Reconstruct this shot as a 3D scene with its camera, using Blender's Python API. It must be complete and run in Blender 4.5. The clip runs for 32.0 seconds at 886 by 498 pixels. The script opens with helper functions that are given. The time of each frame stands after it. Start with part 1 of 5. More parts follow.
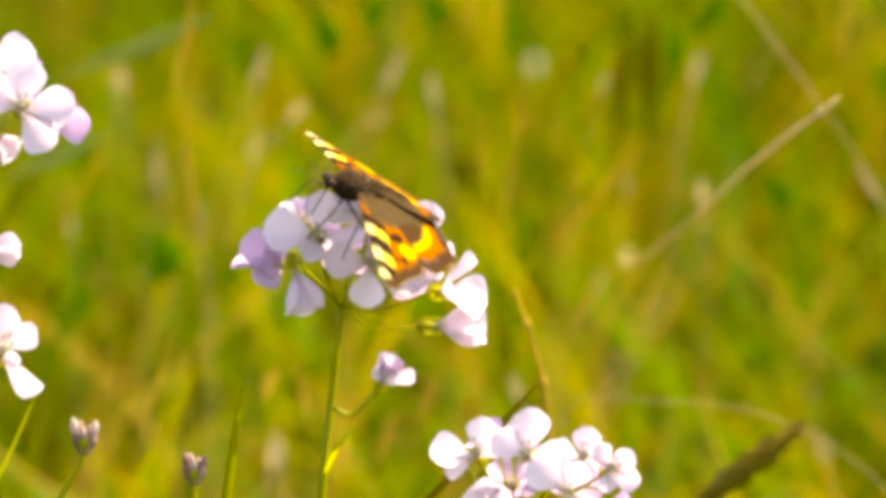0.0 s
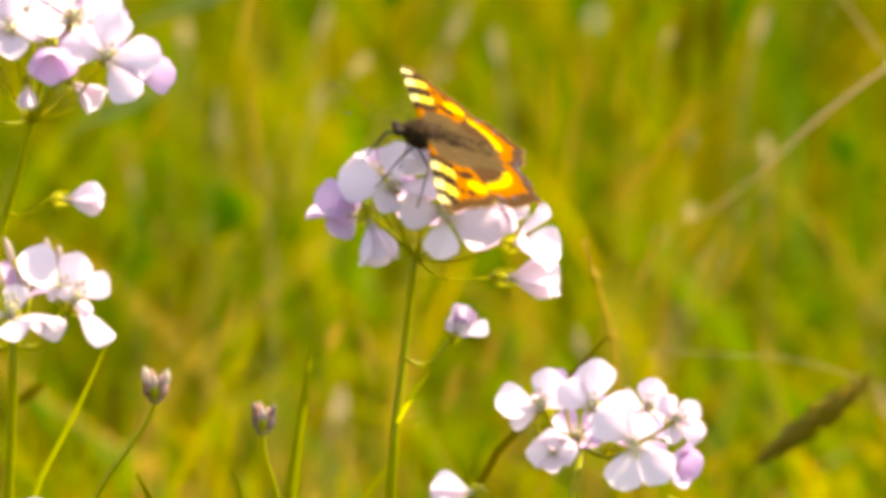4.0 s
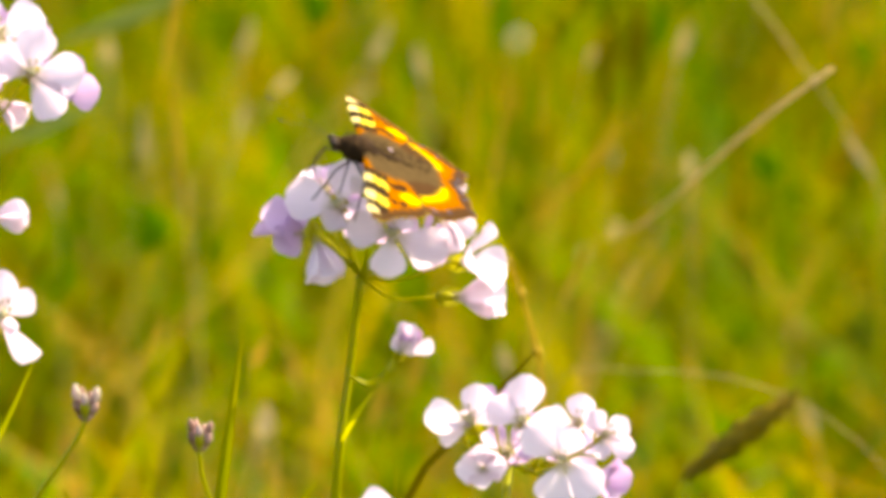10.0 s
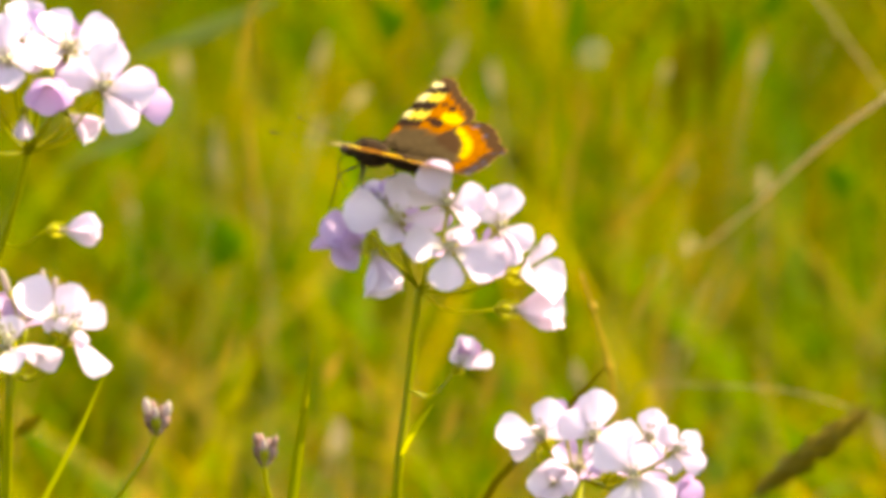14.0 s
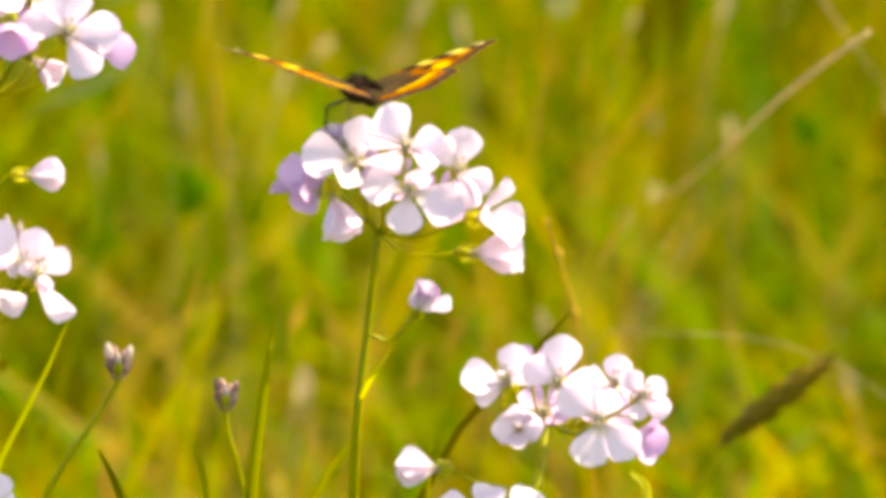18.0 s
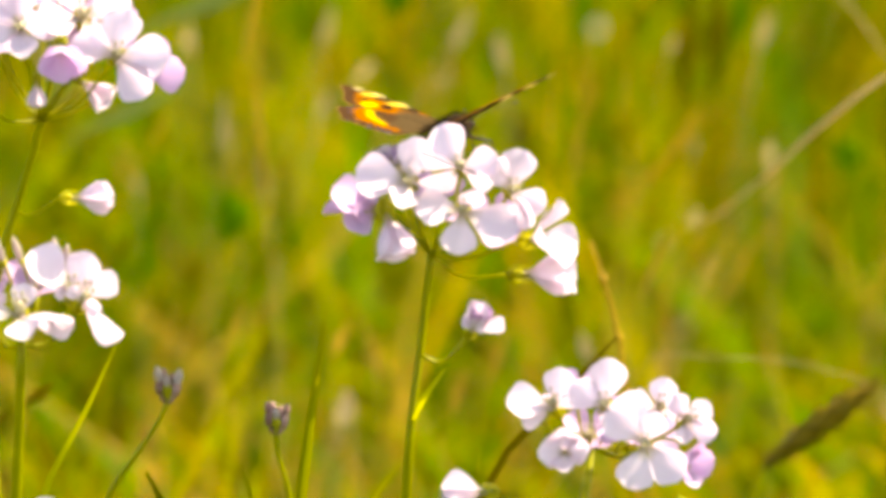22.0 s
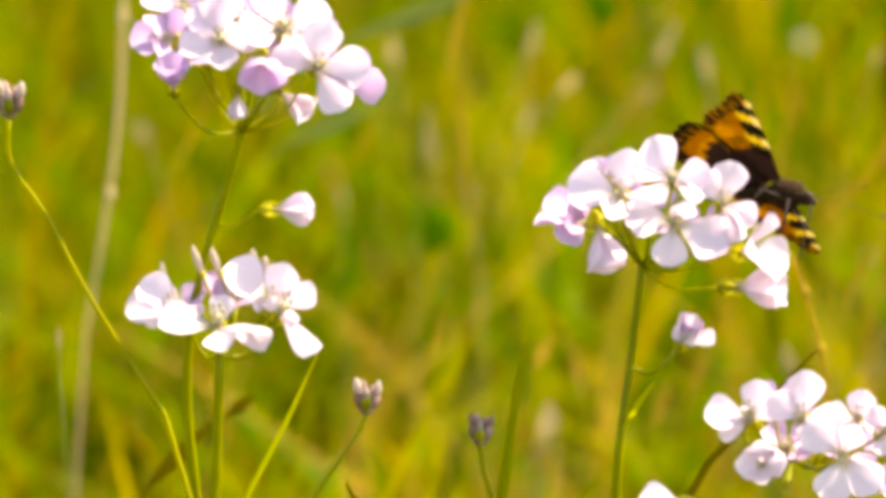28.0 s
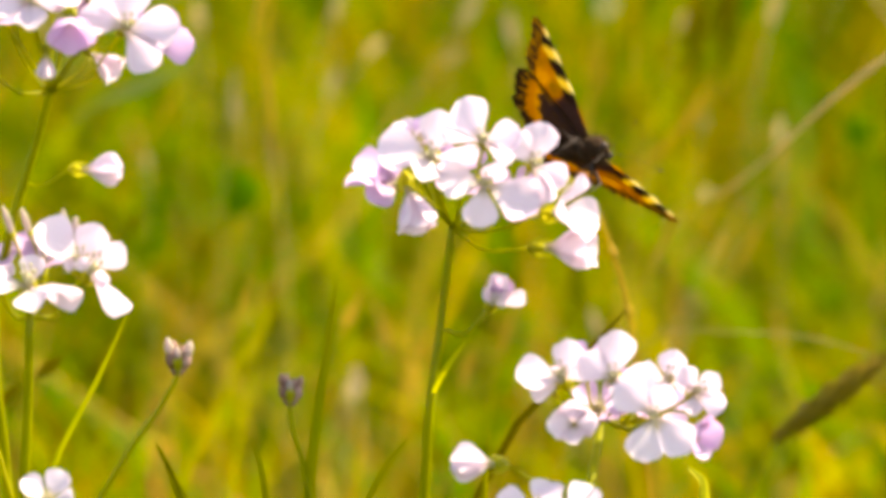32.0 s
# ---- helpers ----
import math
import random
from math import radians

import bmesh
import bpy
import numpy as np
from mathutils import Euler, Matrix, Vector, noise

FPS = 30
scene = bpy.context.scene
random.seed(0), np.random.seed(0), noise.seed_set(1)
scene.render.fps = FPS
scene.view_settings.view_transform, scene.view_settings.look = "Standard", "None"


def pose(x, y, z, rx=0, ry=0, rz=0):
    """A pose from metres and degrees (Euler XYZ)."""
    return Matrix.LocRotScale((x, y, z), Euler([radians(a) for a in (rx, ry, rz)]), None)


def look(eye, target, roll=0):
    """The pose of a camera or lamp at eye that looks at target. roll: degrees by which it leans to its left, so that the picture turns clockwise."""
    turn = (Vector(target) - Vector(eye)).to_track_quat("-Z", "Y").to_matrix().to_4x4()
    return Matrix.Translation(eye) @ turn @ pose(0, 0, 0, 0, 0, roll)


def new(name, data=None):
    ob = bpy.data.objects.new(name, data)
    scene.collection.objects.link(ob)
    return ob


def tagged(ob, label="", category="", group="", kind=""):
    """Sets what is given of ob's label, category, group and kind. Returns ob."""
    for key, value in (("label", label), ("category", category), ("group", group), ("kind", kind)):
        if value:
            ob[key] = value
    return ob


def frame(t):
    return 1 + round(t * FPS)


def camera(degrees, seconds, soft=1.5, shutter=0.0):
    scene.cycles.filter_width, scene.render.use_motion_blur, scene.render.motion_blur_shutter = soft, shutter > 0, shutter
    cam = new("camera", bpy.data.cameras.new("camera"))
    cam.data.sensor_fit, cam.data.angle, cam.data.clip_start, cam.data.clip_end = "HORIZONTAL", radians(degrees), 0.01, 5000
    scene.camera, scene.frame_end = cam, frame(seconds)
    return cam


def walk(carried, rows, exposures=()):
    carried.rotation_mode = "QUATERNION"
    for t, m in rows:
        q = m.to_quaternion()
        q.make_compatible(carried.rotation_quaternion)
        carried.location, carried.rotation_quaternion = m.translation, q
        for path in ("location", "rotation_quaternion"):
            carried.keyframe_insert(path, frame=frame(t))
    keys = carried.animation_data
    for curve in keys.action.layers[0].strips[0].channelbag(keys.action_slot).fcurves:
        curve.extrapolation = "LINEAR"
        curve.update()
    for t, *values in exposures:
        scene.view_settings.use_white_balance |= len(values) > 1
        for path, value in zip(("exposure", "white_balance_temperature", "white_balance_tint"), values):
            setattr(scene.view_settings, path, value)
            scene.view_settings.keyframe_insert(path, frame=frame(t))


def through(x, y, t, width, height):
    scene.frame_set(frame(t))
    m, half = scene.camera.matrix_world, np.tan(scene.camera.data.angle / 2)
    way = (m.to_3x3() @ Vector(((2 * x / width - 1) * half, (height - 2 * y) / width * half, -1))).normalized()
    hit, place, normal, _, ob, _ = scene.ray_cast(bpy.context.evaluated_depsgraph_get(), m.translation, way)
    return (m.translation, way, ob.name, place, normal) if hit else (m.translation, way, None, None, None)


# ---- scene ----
cam = camera(4.7, 32.0, soft=5.1)
cam.data.dof.use_dof = True
cam.data.dof.focus_distance = 2.0
cam.data.dof.aperture_fstop = 21.0

PATH = [
    (0.0, pose(0.01132, -1.92067, 0.86773, 74.0129, 0.2732, -0.0469)),
    (0.5, pose(0.00841, -1.92127, 0.86565, 73.9552, 0.2175, 0.1954)),
    (1.0, pose(0.00626, -1.92122, 0.86580, 73.8172, 0.2286, 0.3748)),
    (1.5, pose(0.01013, -1.92138, 0.86528, 73.8448, 0.4028, 0.4095)),
    (2.0, pose(0.00484, -1.92108, 0.86630, 73.8718, 0.2827, 0.2787)),
    (2.5, pose(0.00476, -1.92090, 0.86692, 73.9220, 0.2283, 0.2802)),
    (3.0, pose(0.01045, -1.92109, 0.86628, 73.9876, 0.3230, 0.4035)),
    (3.5, pose(0.00720, -1.92134, 0.86539, 73.9459, 0.1572, 0.3610)),
    (5.5, pose(-0.00306, -1.92148, 0.86490, 73.5086, -0.0691, -0.3202)),
    (6.0, pose(0.00154, -1.92107, 0.86634, 73.7174, 0.1463, 0.0726)),
    (6.5, pose(0.00457, -1.92117, 0.86601, 74.0751, 0.1742, 0.1118)),
    (7.0, pose(0.00329, -1.92178, 0.86388, 74.2149, -0.0024, -0.3286)),
    (7.5, pose(0.00083, -1.92130, 0.86555, 74.1056, 0.0485, -0.3876)),
    (8.0, pose(0.00090, -1.92181, 0.86376, 74.0797, -0.2246, -0.2431)),
    (8.5, pose(0.00281, -1.92156, 0.86462, 74.0175, -0.1550, 0.0020)),
    (9.0, pose(0.00169, -1.92176, 0.86392, 73.9547, -0.1410, -0.0508)),
    (9.5, pose(-0.00074, -1.92126, 0.86567, 73.8832, -0.0029, -0.2508)),
    (10.0, pose(-0.00004, -1.92193, 0.86333, 73.9693, 0.0585, -0.3304)),
    (10.5, pose(-0.00085, -1.92181, 0.86375, 73.9369, -0.0115, -0.3865)),
    (11.0, pose(0.00052, -1.92193, 0.86335, 73.8871, 0.0193, -0.3150)),
    (11.5, pose(-0.00112, -1.92199, 0.86312, 73.8498, -0.1046, -0.2435)),
    (12.0, pose(0.00215, -1.92174, 0.86402, 73.8319, 0.0148, -0.1207)),
    (12.5, pose(0.00135, -1.92197, 0.86322, 73.9136, 0.0467, -0.0985)),
    (13.0, pose(0.00241, -1.92200, 0.86311, 74.0070, -0.0024, 0.0387)),
    (13.5, pose(0.00257, -1.92201, 0.86308, 74.0632, 0.0475, 0.0996)),
    (15.5, pose(0.00315, -1.92249, 0.86139, 74.0510, 0.0945, 0.1793)),
    (16.0, pose(-0.00151, -1.92224, 0.86228, 73.9649, 0.0930, 0.0537)),
    (16.5, pose(0.00099, -1.92242, 0.86162, 73.8901, 0.1306, 0.0598)),
    (17.0, pose(0.00242, -1.92248, 0.86141, 73.8620, 0.0813, 0.0480)),
    (17.5, pose(0.00507, -1.92316, 0.85907, 73.9534, 0.0758, 0.0471)),
    (18.0, pose(0.00466, -1.92281, 0.86028, 73.8474, -0.0316, 0.0306)),
    (18.5, pose(0.00261, -1.92323, 0.85880, 73.7983, -0.1325, -0.0782)),
    (19.0, pose(-0.00391, -1.92346, 0.85801, 73.8058, -0.2714, -0.3580)),
    (19.5, pose(-0.00340, -1.92369, 0.85722, 73.8586, -0.4133, -0.7873)),
    (20.0, pose(-0.00494, -1.92341, 0.85817, 73.8376, -0.2155, -0.2445)),
    (20.5, pose(-0.00187, -1.92348, 0.85794, 74.0736, -0.0633, 0.2756)),
    (21.0, pose(-0.00188, -1.92324, 0.85878, 74.0978, 0.0315, 0.2920)),
    (21.5, pose(-0.00334, -1.92354, 0.85774, 74.1177, -0.0274, 0.1773)),
    (22.0, pose(-0.00324, -1.92327, 0.85868, 74.0185, -0.0527, 0.0664)),
    (22.5, pose(-0.00535, -1.92346, 0.85801, 73.9992, -0.1313, -0.0878)),
    (23.0, pose(-0.00541, -1.92375, 0.85701, 74.0454, -0.1047, -0.2209)),
    (23.5, pose(-0.00665, -1.92339, 0.85825, 74.1584, -0.1185, -0.3372)),
    (24.0, pose(-0.00684, -1.92363, 0.85741, 74.3918, -0.1288, -0.3219)),
    (24.5, pose(-0.00688, -1.92363, 0.85740, 74.3948, -0.2126, -0.3621)),
    (26.5, pose(-0.00780, -1.92313, 0.85915, 73.9465, -0.3225, -0.4218)),
    (27.0, pose(-0.00662, -1.92316, 0.85904, 73.9596, -0.3413, -0.3608)),
    (27.5, pose(-0.00268, -1.92307, 0.85938, 74.0184, -0.0063, 0.3541)),
    (28.0, pose(0.00085, -1.92337, 0.85831, 74.0942, 0.1956, 1.2225)),
    (28.5, pose(-0.00155, -1.92327, 0.85868, 74.0828, 0.1132, 0.6510)),
    (29.0, pose(-0.00312, -1.92363, 0.85742, 74.0556, 0.0270, 0.3024)),
    (29.5, pose(-0.00456, -1.92351, 0.85784, 73.9813, 0.0653, 0.0345)),
    (30.0, pose(-0.00304, -1.92359, 0.85754, 74.2700, 0.0557, -0.0056)),
    (30.5, pose(-0.00433, -1.92394, 0.85632, 74.5499, -0.0315, 0.0071)),
    (31.0, pose(-0.00465, -1.92411, 0.85573, 74.4671, -0.0624, 0.0489)),
    (31.5, pose(-0.00469, -1.92394, 0.85634, 74.0725, -0.1654, 0.1079)),
    (32.0, pose(-0.00370, -1.92428, 0.85516, 73.9751, -0.0931, 0.1206)),
]
walk(cam, PATH, exposures=[(0.0, 2.07, 8200.0, 13.0), (32.0, 2.07, 8200.0, 13.0)])

# ---- daylight: a clear spring noon, the sun high behind the flowers ----
world = bpy.data.worlds.new("sky")
scene.world = world
world.use_nodes = True
sky = world.node_tree.nodes.new("ShaderNodeTexSky")
sky.sky_type, sky.sun_disc = "NISHITA", False
SUN_TO = Vector((0.60, 0.24, 0.74)).normalized()
sky.sun_elevation = math.asin(SUN_TO.z)
sky.sun_rotation = math.atan2(SUN_TO.x, SUN_TO.y)
backing = world.node_tree.nodes["Background"]
backing.inputs["Strength"].default_value = 0.15
world.node_tree.links.new(sky.outputs["Color"], backing.inputs["Color"])
sun_data = bpy.data.lights.new("sun", "SUN")
sun_data.energy, sun_data.angle, sun_data.color = 5.0, radians(0.6), (1.0, 0.95, 0.86)
sun = new("sun", sun_data)
sun.matrix_world = look(SUN_TO * 30, (0, 0, 0))


# ---- materials ----
def blank(name):
    m = bpy.data.materials.new(name)
    m.use_nodes = True
    m.node_tree.nodes.clear()
    out = m.node_tree.nodes.new("ShaderNodeOutputMaterial")
    return m, m.node_tree.nodes, m.node_tree.links, out


def ramp(nodes, stops):
    r = nodes.new("ShaderNodeValToRGB")
    while len(r.color_ramp.elements) < len(stops):
        r.color_ramp.elements.new(0.5)
    for e, (p, c) in zip(r.color_ramp.elements, stops):
        e.position, e.color = p, (*c, 1)
    return r


def leafy(name, stops, through=0.4, gloss=0.35, grain=60.0, random="Geometry", sheen=0.12, spread=0.9):
    """Thin plant tissue: lit from both sides, a little sheen; tint differs from piece to piece and along each piece."""
    m, nodes, links, out = blank(name)
    if random == "Geometry":
        pick = nodes.new("ShaderNodeNewGeometry").outputs["Random Per Island"]
    else:
        pick = nodes.new("ShaderNodeObjectInfo").outputs["Random"]
    coord = nodes.new("ShaderNodeTexCoord")
    grains = nodes.new("ShaderNodeTexNoise")
    grains.inputs["Scale"].default_value = grain
    grains.inputs["Detail"].default_value = 3
    links.new(coord.outputs["Object"], grains.inputs["Vector"])
    add = nodes.new("ShaderNodeMath")
    add.operation = "MULTIPLY_ADD"
    links.new(grains.outputs["Fac"], add.inputs[0])
    add.inputs[1].default_value = spread
    shift = nodes.new("ShaderNodeMath")
    shift.operation = "SUBTRACT"
    links.new(pick, shift.inputs[0])
    shift.inputs[1].default_value = spread * 0.5
    links.new(shift.outputs[0], add.inputs[2])
    col = ramp(nodes, stops)
    links.new(add.outputs[0], col.inputs["Fac"])
    front = nodes.new("ShaderNodeBsdfPrincipled")
    links.new(col.outputs["Color"], front.inputs["Base Color"])
    front.inputs["Roughness"].default_value = gloss
    front.inputs["Specular IOR Level"].default_value = sheen
    back = nodes.new("ShaderNodeBsdfTranslucent")
    links.new(col.outputs["Color"], back.inputs["Color"])
    mix = nodes.new("ShaderNodeMixShader")
    mix.inputs["Fac"].default_value = through
    links.new(front.outputs[0], mix.inputs[1])
    links.new(back.outputs[0], mix.inputs[2])
    links.new(mix.outputs[0], out.inputs["Surface"])
    return m


def petal_tissue(name, pale, deep, through):
    """White to lilac petal with fine darker veins that fan out from the claw."""
    m, nodes, links, out = blank(name)
    coord = nodes.new("ShaderNodeTexCoord")
    split = nodes.new("ShaderNodeSeparateXYZ")
    links.new(coord.outputs["Object"], split.inputs[0])
    fan = nodes.new("ShaderNodeMath")
    fan.operation = "ARCTAN2"
    links.new(split.outputs["Y"], fan.inputs[0])
    links.new(split.outputs["X"], fan.inputs[1])
    join = nodes.new("ShaderNodeCombineXYZ")
    links.new(fan.outputs[0], join.inputs["X"])
    wave = nodes.new("ShaderNodeTexNoise")
    wave.inputs["Scale"].default_value = 14.0
    wave.inputs["Detail"].default_value = 2
    links.new(join.outputs[0], wave.inputs["Vector"])
    tint = ramp(nodes, [(0.38, deep), (0.62, pale)])
    links.new(wave.outputs["Fac"], tint.inputs["Fac"])
    info = nodes.new("ShaderNodeObjectInfo")
    shade = nodes.new("ShaderNodeMix")
    shade.data_type = "RGBA"
    links.new(info.outputs["Random"], shade.inputs["Factor"])
    links.new(tint.outputs["Color"], shade.inputs["A"])
    shade.inputs["B"].default_value = (*pale, 1)
    front = nodes.new("ShaderNodeBsdfPrincipled")
    front.inputs["Roughness"].default_value = 0.55
    front.inputs["Specular IOR Level"].default_value = 0.25
    claw = nodes.new("ShaderNodeMapRange")
    claw.inputs["From Min"].default_value, claw.inputs["From Max"].default_value = 0.16, 0.36
    links.new(split.outputs["X"], claw.inputs["Value"])
    whole = nodes.new("ShaderNodeMix")
    whole.data_type = "RGBA"
    whole.inputs["A"].default_value = (0.36, 0.33, 0.20, 1)
    links.new(claw.outputs["Result"], whole.inputs["Factor"])
    links.new(shade.outputs["Result"], whole.inputs["B"])
    links.new(whole.outputs["Result"], front.inputs["Base Color"])
    back = nodes.new("ShaderNodeBsdfTranslucent")
    back.inputs["Color"].default_value = (*deep, 1)
    mix = nodes.new("ShaderNodeMixShader")
    mix.inputs["Fac"].default_value = through
    links.new(front.outputs[0], mix.inputs[1])
    links.new(back.outputs[0], mix.inputs[2])
    links.new(mix.outputs[0], out.inputs["Surface"])
    return m


def plain(name, stops, rough=0.7, grain=400.0, bump=0.0):
    m, nodes, links, out = blank(name)
    coord = nodes.new("ShaderNodeTexCoord")
    tex = nodes.new("ShaderNodeTexNoise")
    tex.inputs["Scale"].default_value = grain
    tex.inputs["Detail"].default_value = 4
    links.new(coord.outputs["Object"], tex.inputs["Vector"])
    col = ramp(nodes, stops)
    links.new(tex.outputs["Fac"], col.inputs["Fac"])
    bs = nodes.new("ShaderNodeBsdfPrincipled")
    bs.inputs["Roughness"].default_value = rough
    bs.inputs["Specular IOR Level"].default_value = 0.08
    links.new(col.outputs["Color"], bs.inputs["Base Color"])
    if bump:
        b = nodes.new("ShaderNodeBump")
        b.inputs["Strength"].default_value = bump
        links.new(tex.outputs["Fac"], b.inputs["Height"])
        links.new(b.outputs[0], bs.inputs["Normal"])
    links.new(bs.outputs[0], out.inputs["Surface"])
    return m


def scaled_wing(name):
    """Wing scales: the colour is stored with the mesh; light comes through the membrane."""
    m, nodes, links, out = blank(name)
    att = nodes.new("ShaderNodeAttribute")
    att.attribute_name = "scales"
    coord = nodes.new("ShaderNodeTexCoord")
    tex = nodes.new("ShaderNodeTexNoise")
    tex.inputs["Scale"].default_value = 1500.0
    links.new(coord.outputs["Object"], tex.inputs["Vector"])
    dust = ramp(nodes, [(0.3, (0.8, 0.8, 0.8)), (0.7, (1.12, 1.12, 1.12))])
    links.new(tex.outputs["Fac"], dust.inputs["Fac"])
    mul = nodes.new("ShaderNodeMix")
    mul.data_type, mul.blend_type = "RGBA", "MULTIPLY"
    mul.inputs["Factor"].default_value = 1.0
    links.new(att.outputs["Color"], mul.inputs["A"])
    links.new(dust.outputs["Color"], mul.inputs["B"])
    front = nodes.new("ShaderNodeBsdfPrincipled")
    front.inputs["Roughness"].default_value = 0.5
    front.inputs["Specular IOR Level"].default_value = 0.0
    links.new(mul.outputs["Result"], front.inputs["Base Color"])
    lift = nodes.new("ShaderNodeGamma")
    lift.inputs["Gamma"].default_value = 0.85
    links.new(mul.outputs["Result"], lift.inputs["Color"])
    back = nodes.new("ShaderNodeBsdfTranslucent")
    links.new(lift.outputs["Color"], back.inputs["Color"])
    mix = nodes.new("ShaderNodeMixShader")
    mix.inputs["Fac"].default_value = 0.45
    links.new(front.outputs[0], mix.inputs[1])
    links.new(back.outputs[0], mix.inputs[2])
    links.new(mix.outputs[0], out.inputs["Surface"])
    return m


GREEN = leafy("grass_green", [(0.0, (0.066, 0.139, 0.0003)), (0.38, (0.137, 0.160, 0.0004)), (0.72, (0.206, 0.175, 0.0005)), (1.0, (0.32, 0.196, 0.001))], 0.62, 0.6, 42.0, sheen=0.04, spread=1.05)
FERN = leafy("grass_deep_green", [(0.0, (0.048, 0.120, 0.0002)), (0.4, (0.106, 0.143, 0.0003)), (0.75, (0.166, 0.156, 0.0004)), (1.0, (0.275, 0.170, 0.001))], 0.62, 0.6, 42.0, sheen=0.04, spread=1.05)
STRAW = leafy("grass_straw", [(0.0, (0.28, 0.15, 0.003)), (0.5, (0.36, 0.21, 0.010)), (1.0, (0.45, 0.29, 0.03))], 0.35, 0.6)
BLEACHED = leafy("grass_bleached", [(0.0, (0.52, 0.37, 0.18)), (1.0, (0.68, 0.50, 0.28))], 0.35, 0.6)
PALE = leafy("withered_leaf", [(0.0, (0.29, 0.20, 0.06)), (1.0, (0.42, 0.31, 0.14))], 0.35, 0.5)
STEM = leafy("flower_stem", [(0.0, (0.24, 0.245, 0.002)), (0.6, (0.30, 0.30, 0.003)), (1.0, (0.36, 0.33, 0.005))], 0.5, 0.4, 150.0, "Object")
SEPAL = leafy("sepal_green", [(0.0, (0.24, 0.23, 0.005)), (1.0, (0.48, 0.43, 0.015))], 0.4, 0.4, 300.0, "Object")
PETAL = petal_tissue("petal_white", (0.725, 0.640, 0.665), (0.64, 0.48, 0.585), 0.45)
# lilac of buds and petals; also puts shade into flowers behind and at the left
LILAC_SHADED = petal_tissue("petal_lilac_shaded", (0.58, 0.42, 0.58), (0.50, 0.30, 0.52), 0.45)
ANTHER = plain("anther_yellow", [(0.3, (0.28, 0.24, 0.13)), (0.7, (0.44, 0.38, 0.22))], 0.7, 900)
PURPLE = leafy("bud_purple", [(0.0, (0.17, 0.085, 0.065)), (1.0, (0.34, 0.20, 0.165))], 0.2, 0.5, 500.0, "Object")
SEED = leafy("seed_head_brown", [(0.0, (0.10, 0.066, 0.001)), (1.0, (0.19, 0.125, 0.003))], 0.3, 0.6, 250.0, "Object")
# darker than the grass, to hold the shade of its gaps
DOCK = leafy("broad_leaf_and_gap_green", [(0.0, (0.046, 0.118, 0.0003)), (0.6, (0.060, 0.135, 0.0003)), (1.0, (0.080, 0.150, 0.0005))], 0.6, 0.8, 40.0, sheen=0.0)
# brown of dead leaves, also the dark of a shadow gap
RUST = leafy("dead_leaf_and_gap_brown", [(0.0, (0.055, 0.045, 0.001)), (1.0, (0.10, 0.075, 0.002))], 0.4, 0.8, sheen=0.0)
GREYISH = leafy("grass_grey_green", [(0.0, (0.14, 0.17, 0.02)), (1.0, (0.19, 0.22, 0.04))], 0.4, 0.6)
FUR = plain("body_fur", [(0.3, (0.010, 0.005, 0.002)), (0.7, (0.036, 0.019, 0.007))], 0.95, 1200, 0.6)
HORN = plain("leg_dark", [(0.3, (0.015, 0.010, 0.008)), (0.7, (0.05, 0.035, 0.025))], 0.5, 800)
WING = scaled_wing("wing_scales")


def earth():
    m, nodes, links, out = blank("meadow_ground")
    coord = nodes.new("ShaderNodeTexCoord")
    fine = nodes.new("ShaderNodeTexNoise")
    fine.inputs["Scale"].default_value, fine.inputs["Detail"].default_value = 25.0, 6
    wide = nodes.new("ShaderNodeTexNoise")
    wide.inputs["Scale"].default_value = 0.35
    links.new(coord.outputs["Object"], fine.inputs["Vector"])
    links.new(coord.outputs["Object"], wide.inputs["Vector"])
    a = ramp(nodes, [(0.35, (0.018, 0.024, 0.0005)), (0.55, (0.031, 0.036, 0.0006)), (0.7, (0.048, 0.043, 0.0015))])
    links.new(fine.outputs["Fac"], a.inputs["Fac"])
    b = ramp(nodes, [(0.35, (0.75, 0.9, 0.6)), (0.65, (1.1, 1.05, 1.0))])
    links.new(wide.outputs["Fac"], b.inputs["Fac"])
    mul = nodes.new("ShaderNodeMix")
    mul.data_type, mul.blend_type = "RGBA", "MULTIPLY"
    mul.inputs["Factor"].default_value = 1.0
    links.new(a.outputs["Color"], mul.inputs["A"])
    links.new(b.outputs["Color"], mul.inputs["B"])
    bs = nodes.new("ShaderNodeBsdfPrincipled")
    bs.inputs["Roughness"].default_value = 0.9
    bs.inputs["Specular IOR Level"].default_value = 0.05
    links.new(mul.outputs["Result"], bs.inputs["Base Color"])
    bump = nodes.new("ShaderNodeBump")
    bump.inputs["Strength"].default_value = 0.7
    links.new(fine.outputs["Fac"], bump.inputs["Height"])
    links.new(bump.outputs[0], bs.inputs["Normal"])
    links.new(bs.outputs[0], out.inputs["Surface"])
    return m


# ---- small builders ----
def mesh_of(name, verts, faces, material, smooth=True):
    me = bpy.data.meshes.new(name)
    me.from_pydata([tuple(v) for v in verts], [], [tuple(f) for f in faces])
    me.materials.append(material)
    if smooth:
        me.polygons.foreach_set("use_smooth", [True] * len(me.polygons))
    me.update()
    return me


def part(name, me, parent, label="", m=None):
    ob = new(name, me)
    ob.parent = parent
    if m is not None:
        ob.matrix_basis = m
    if label:
        ob["label"] = label
    return ob


def thing(name, label, category, at=(0, 0, 0), group=""):
    ob = new(name)
    ob.empty_display_size = 0.02
    ob.location = at
    return tagged(ob, label, category, group)


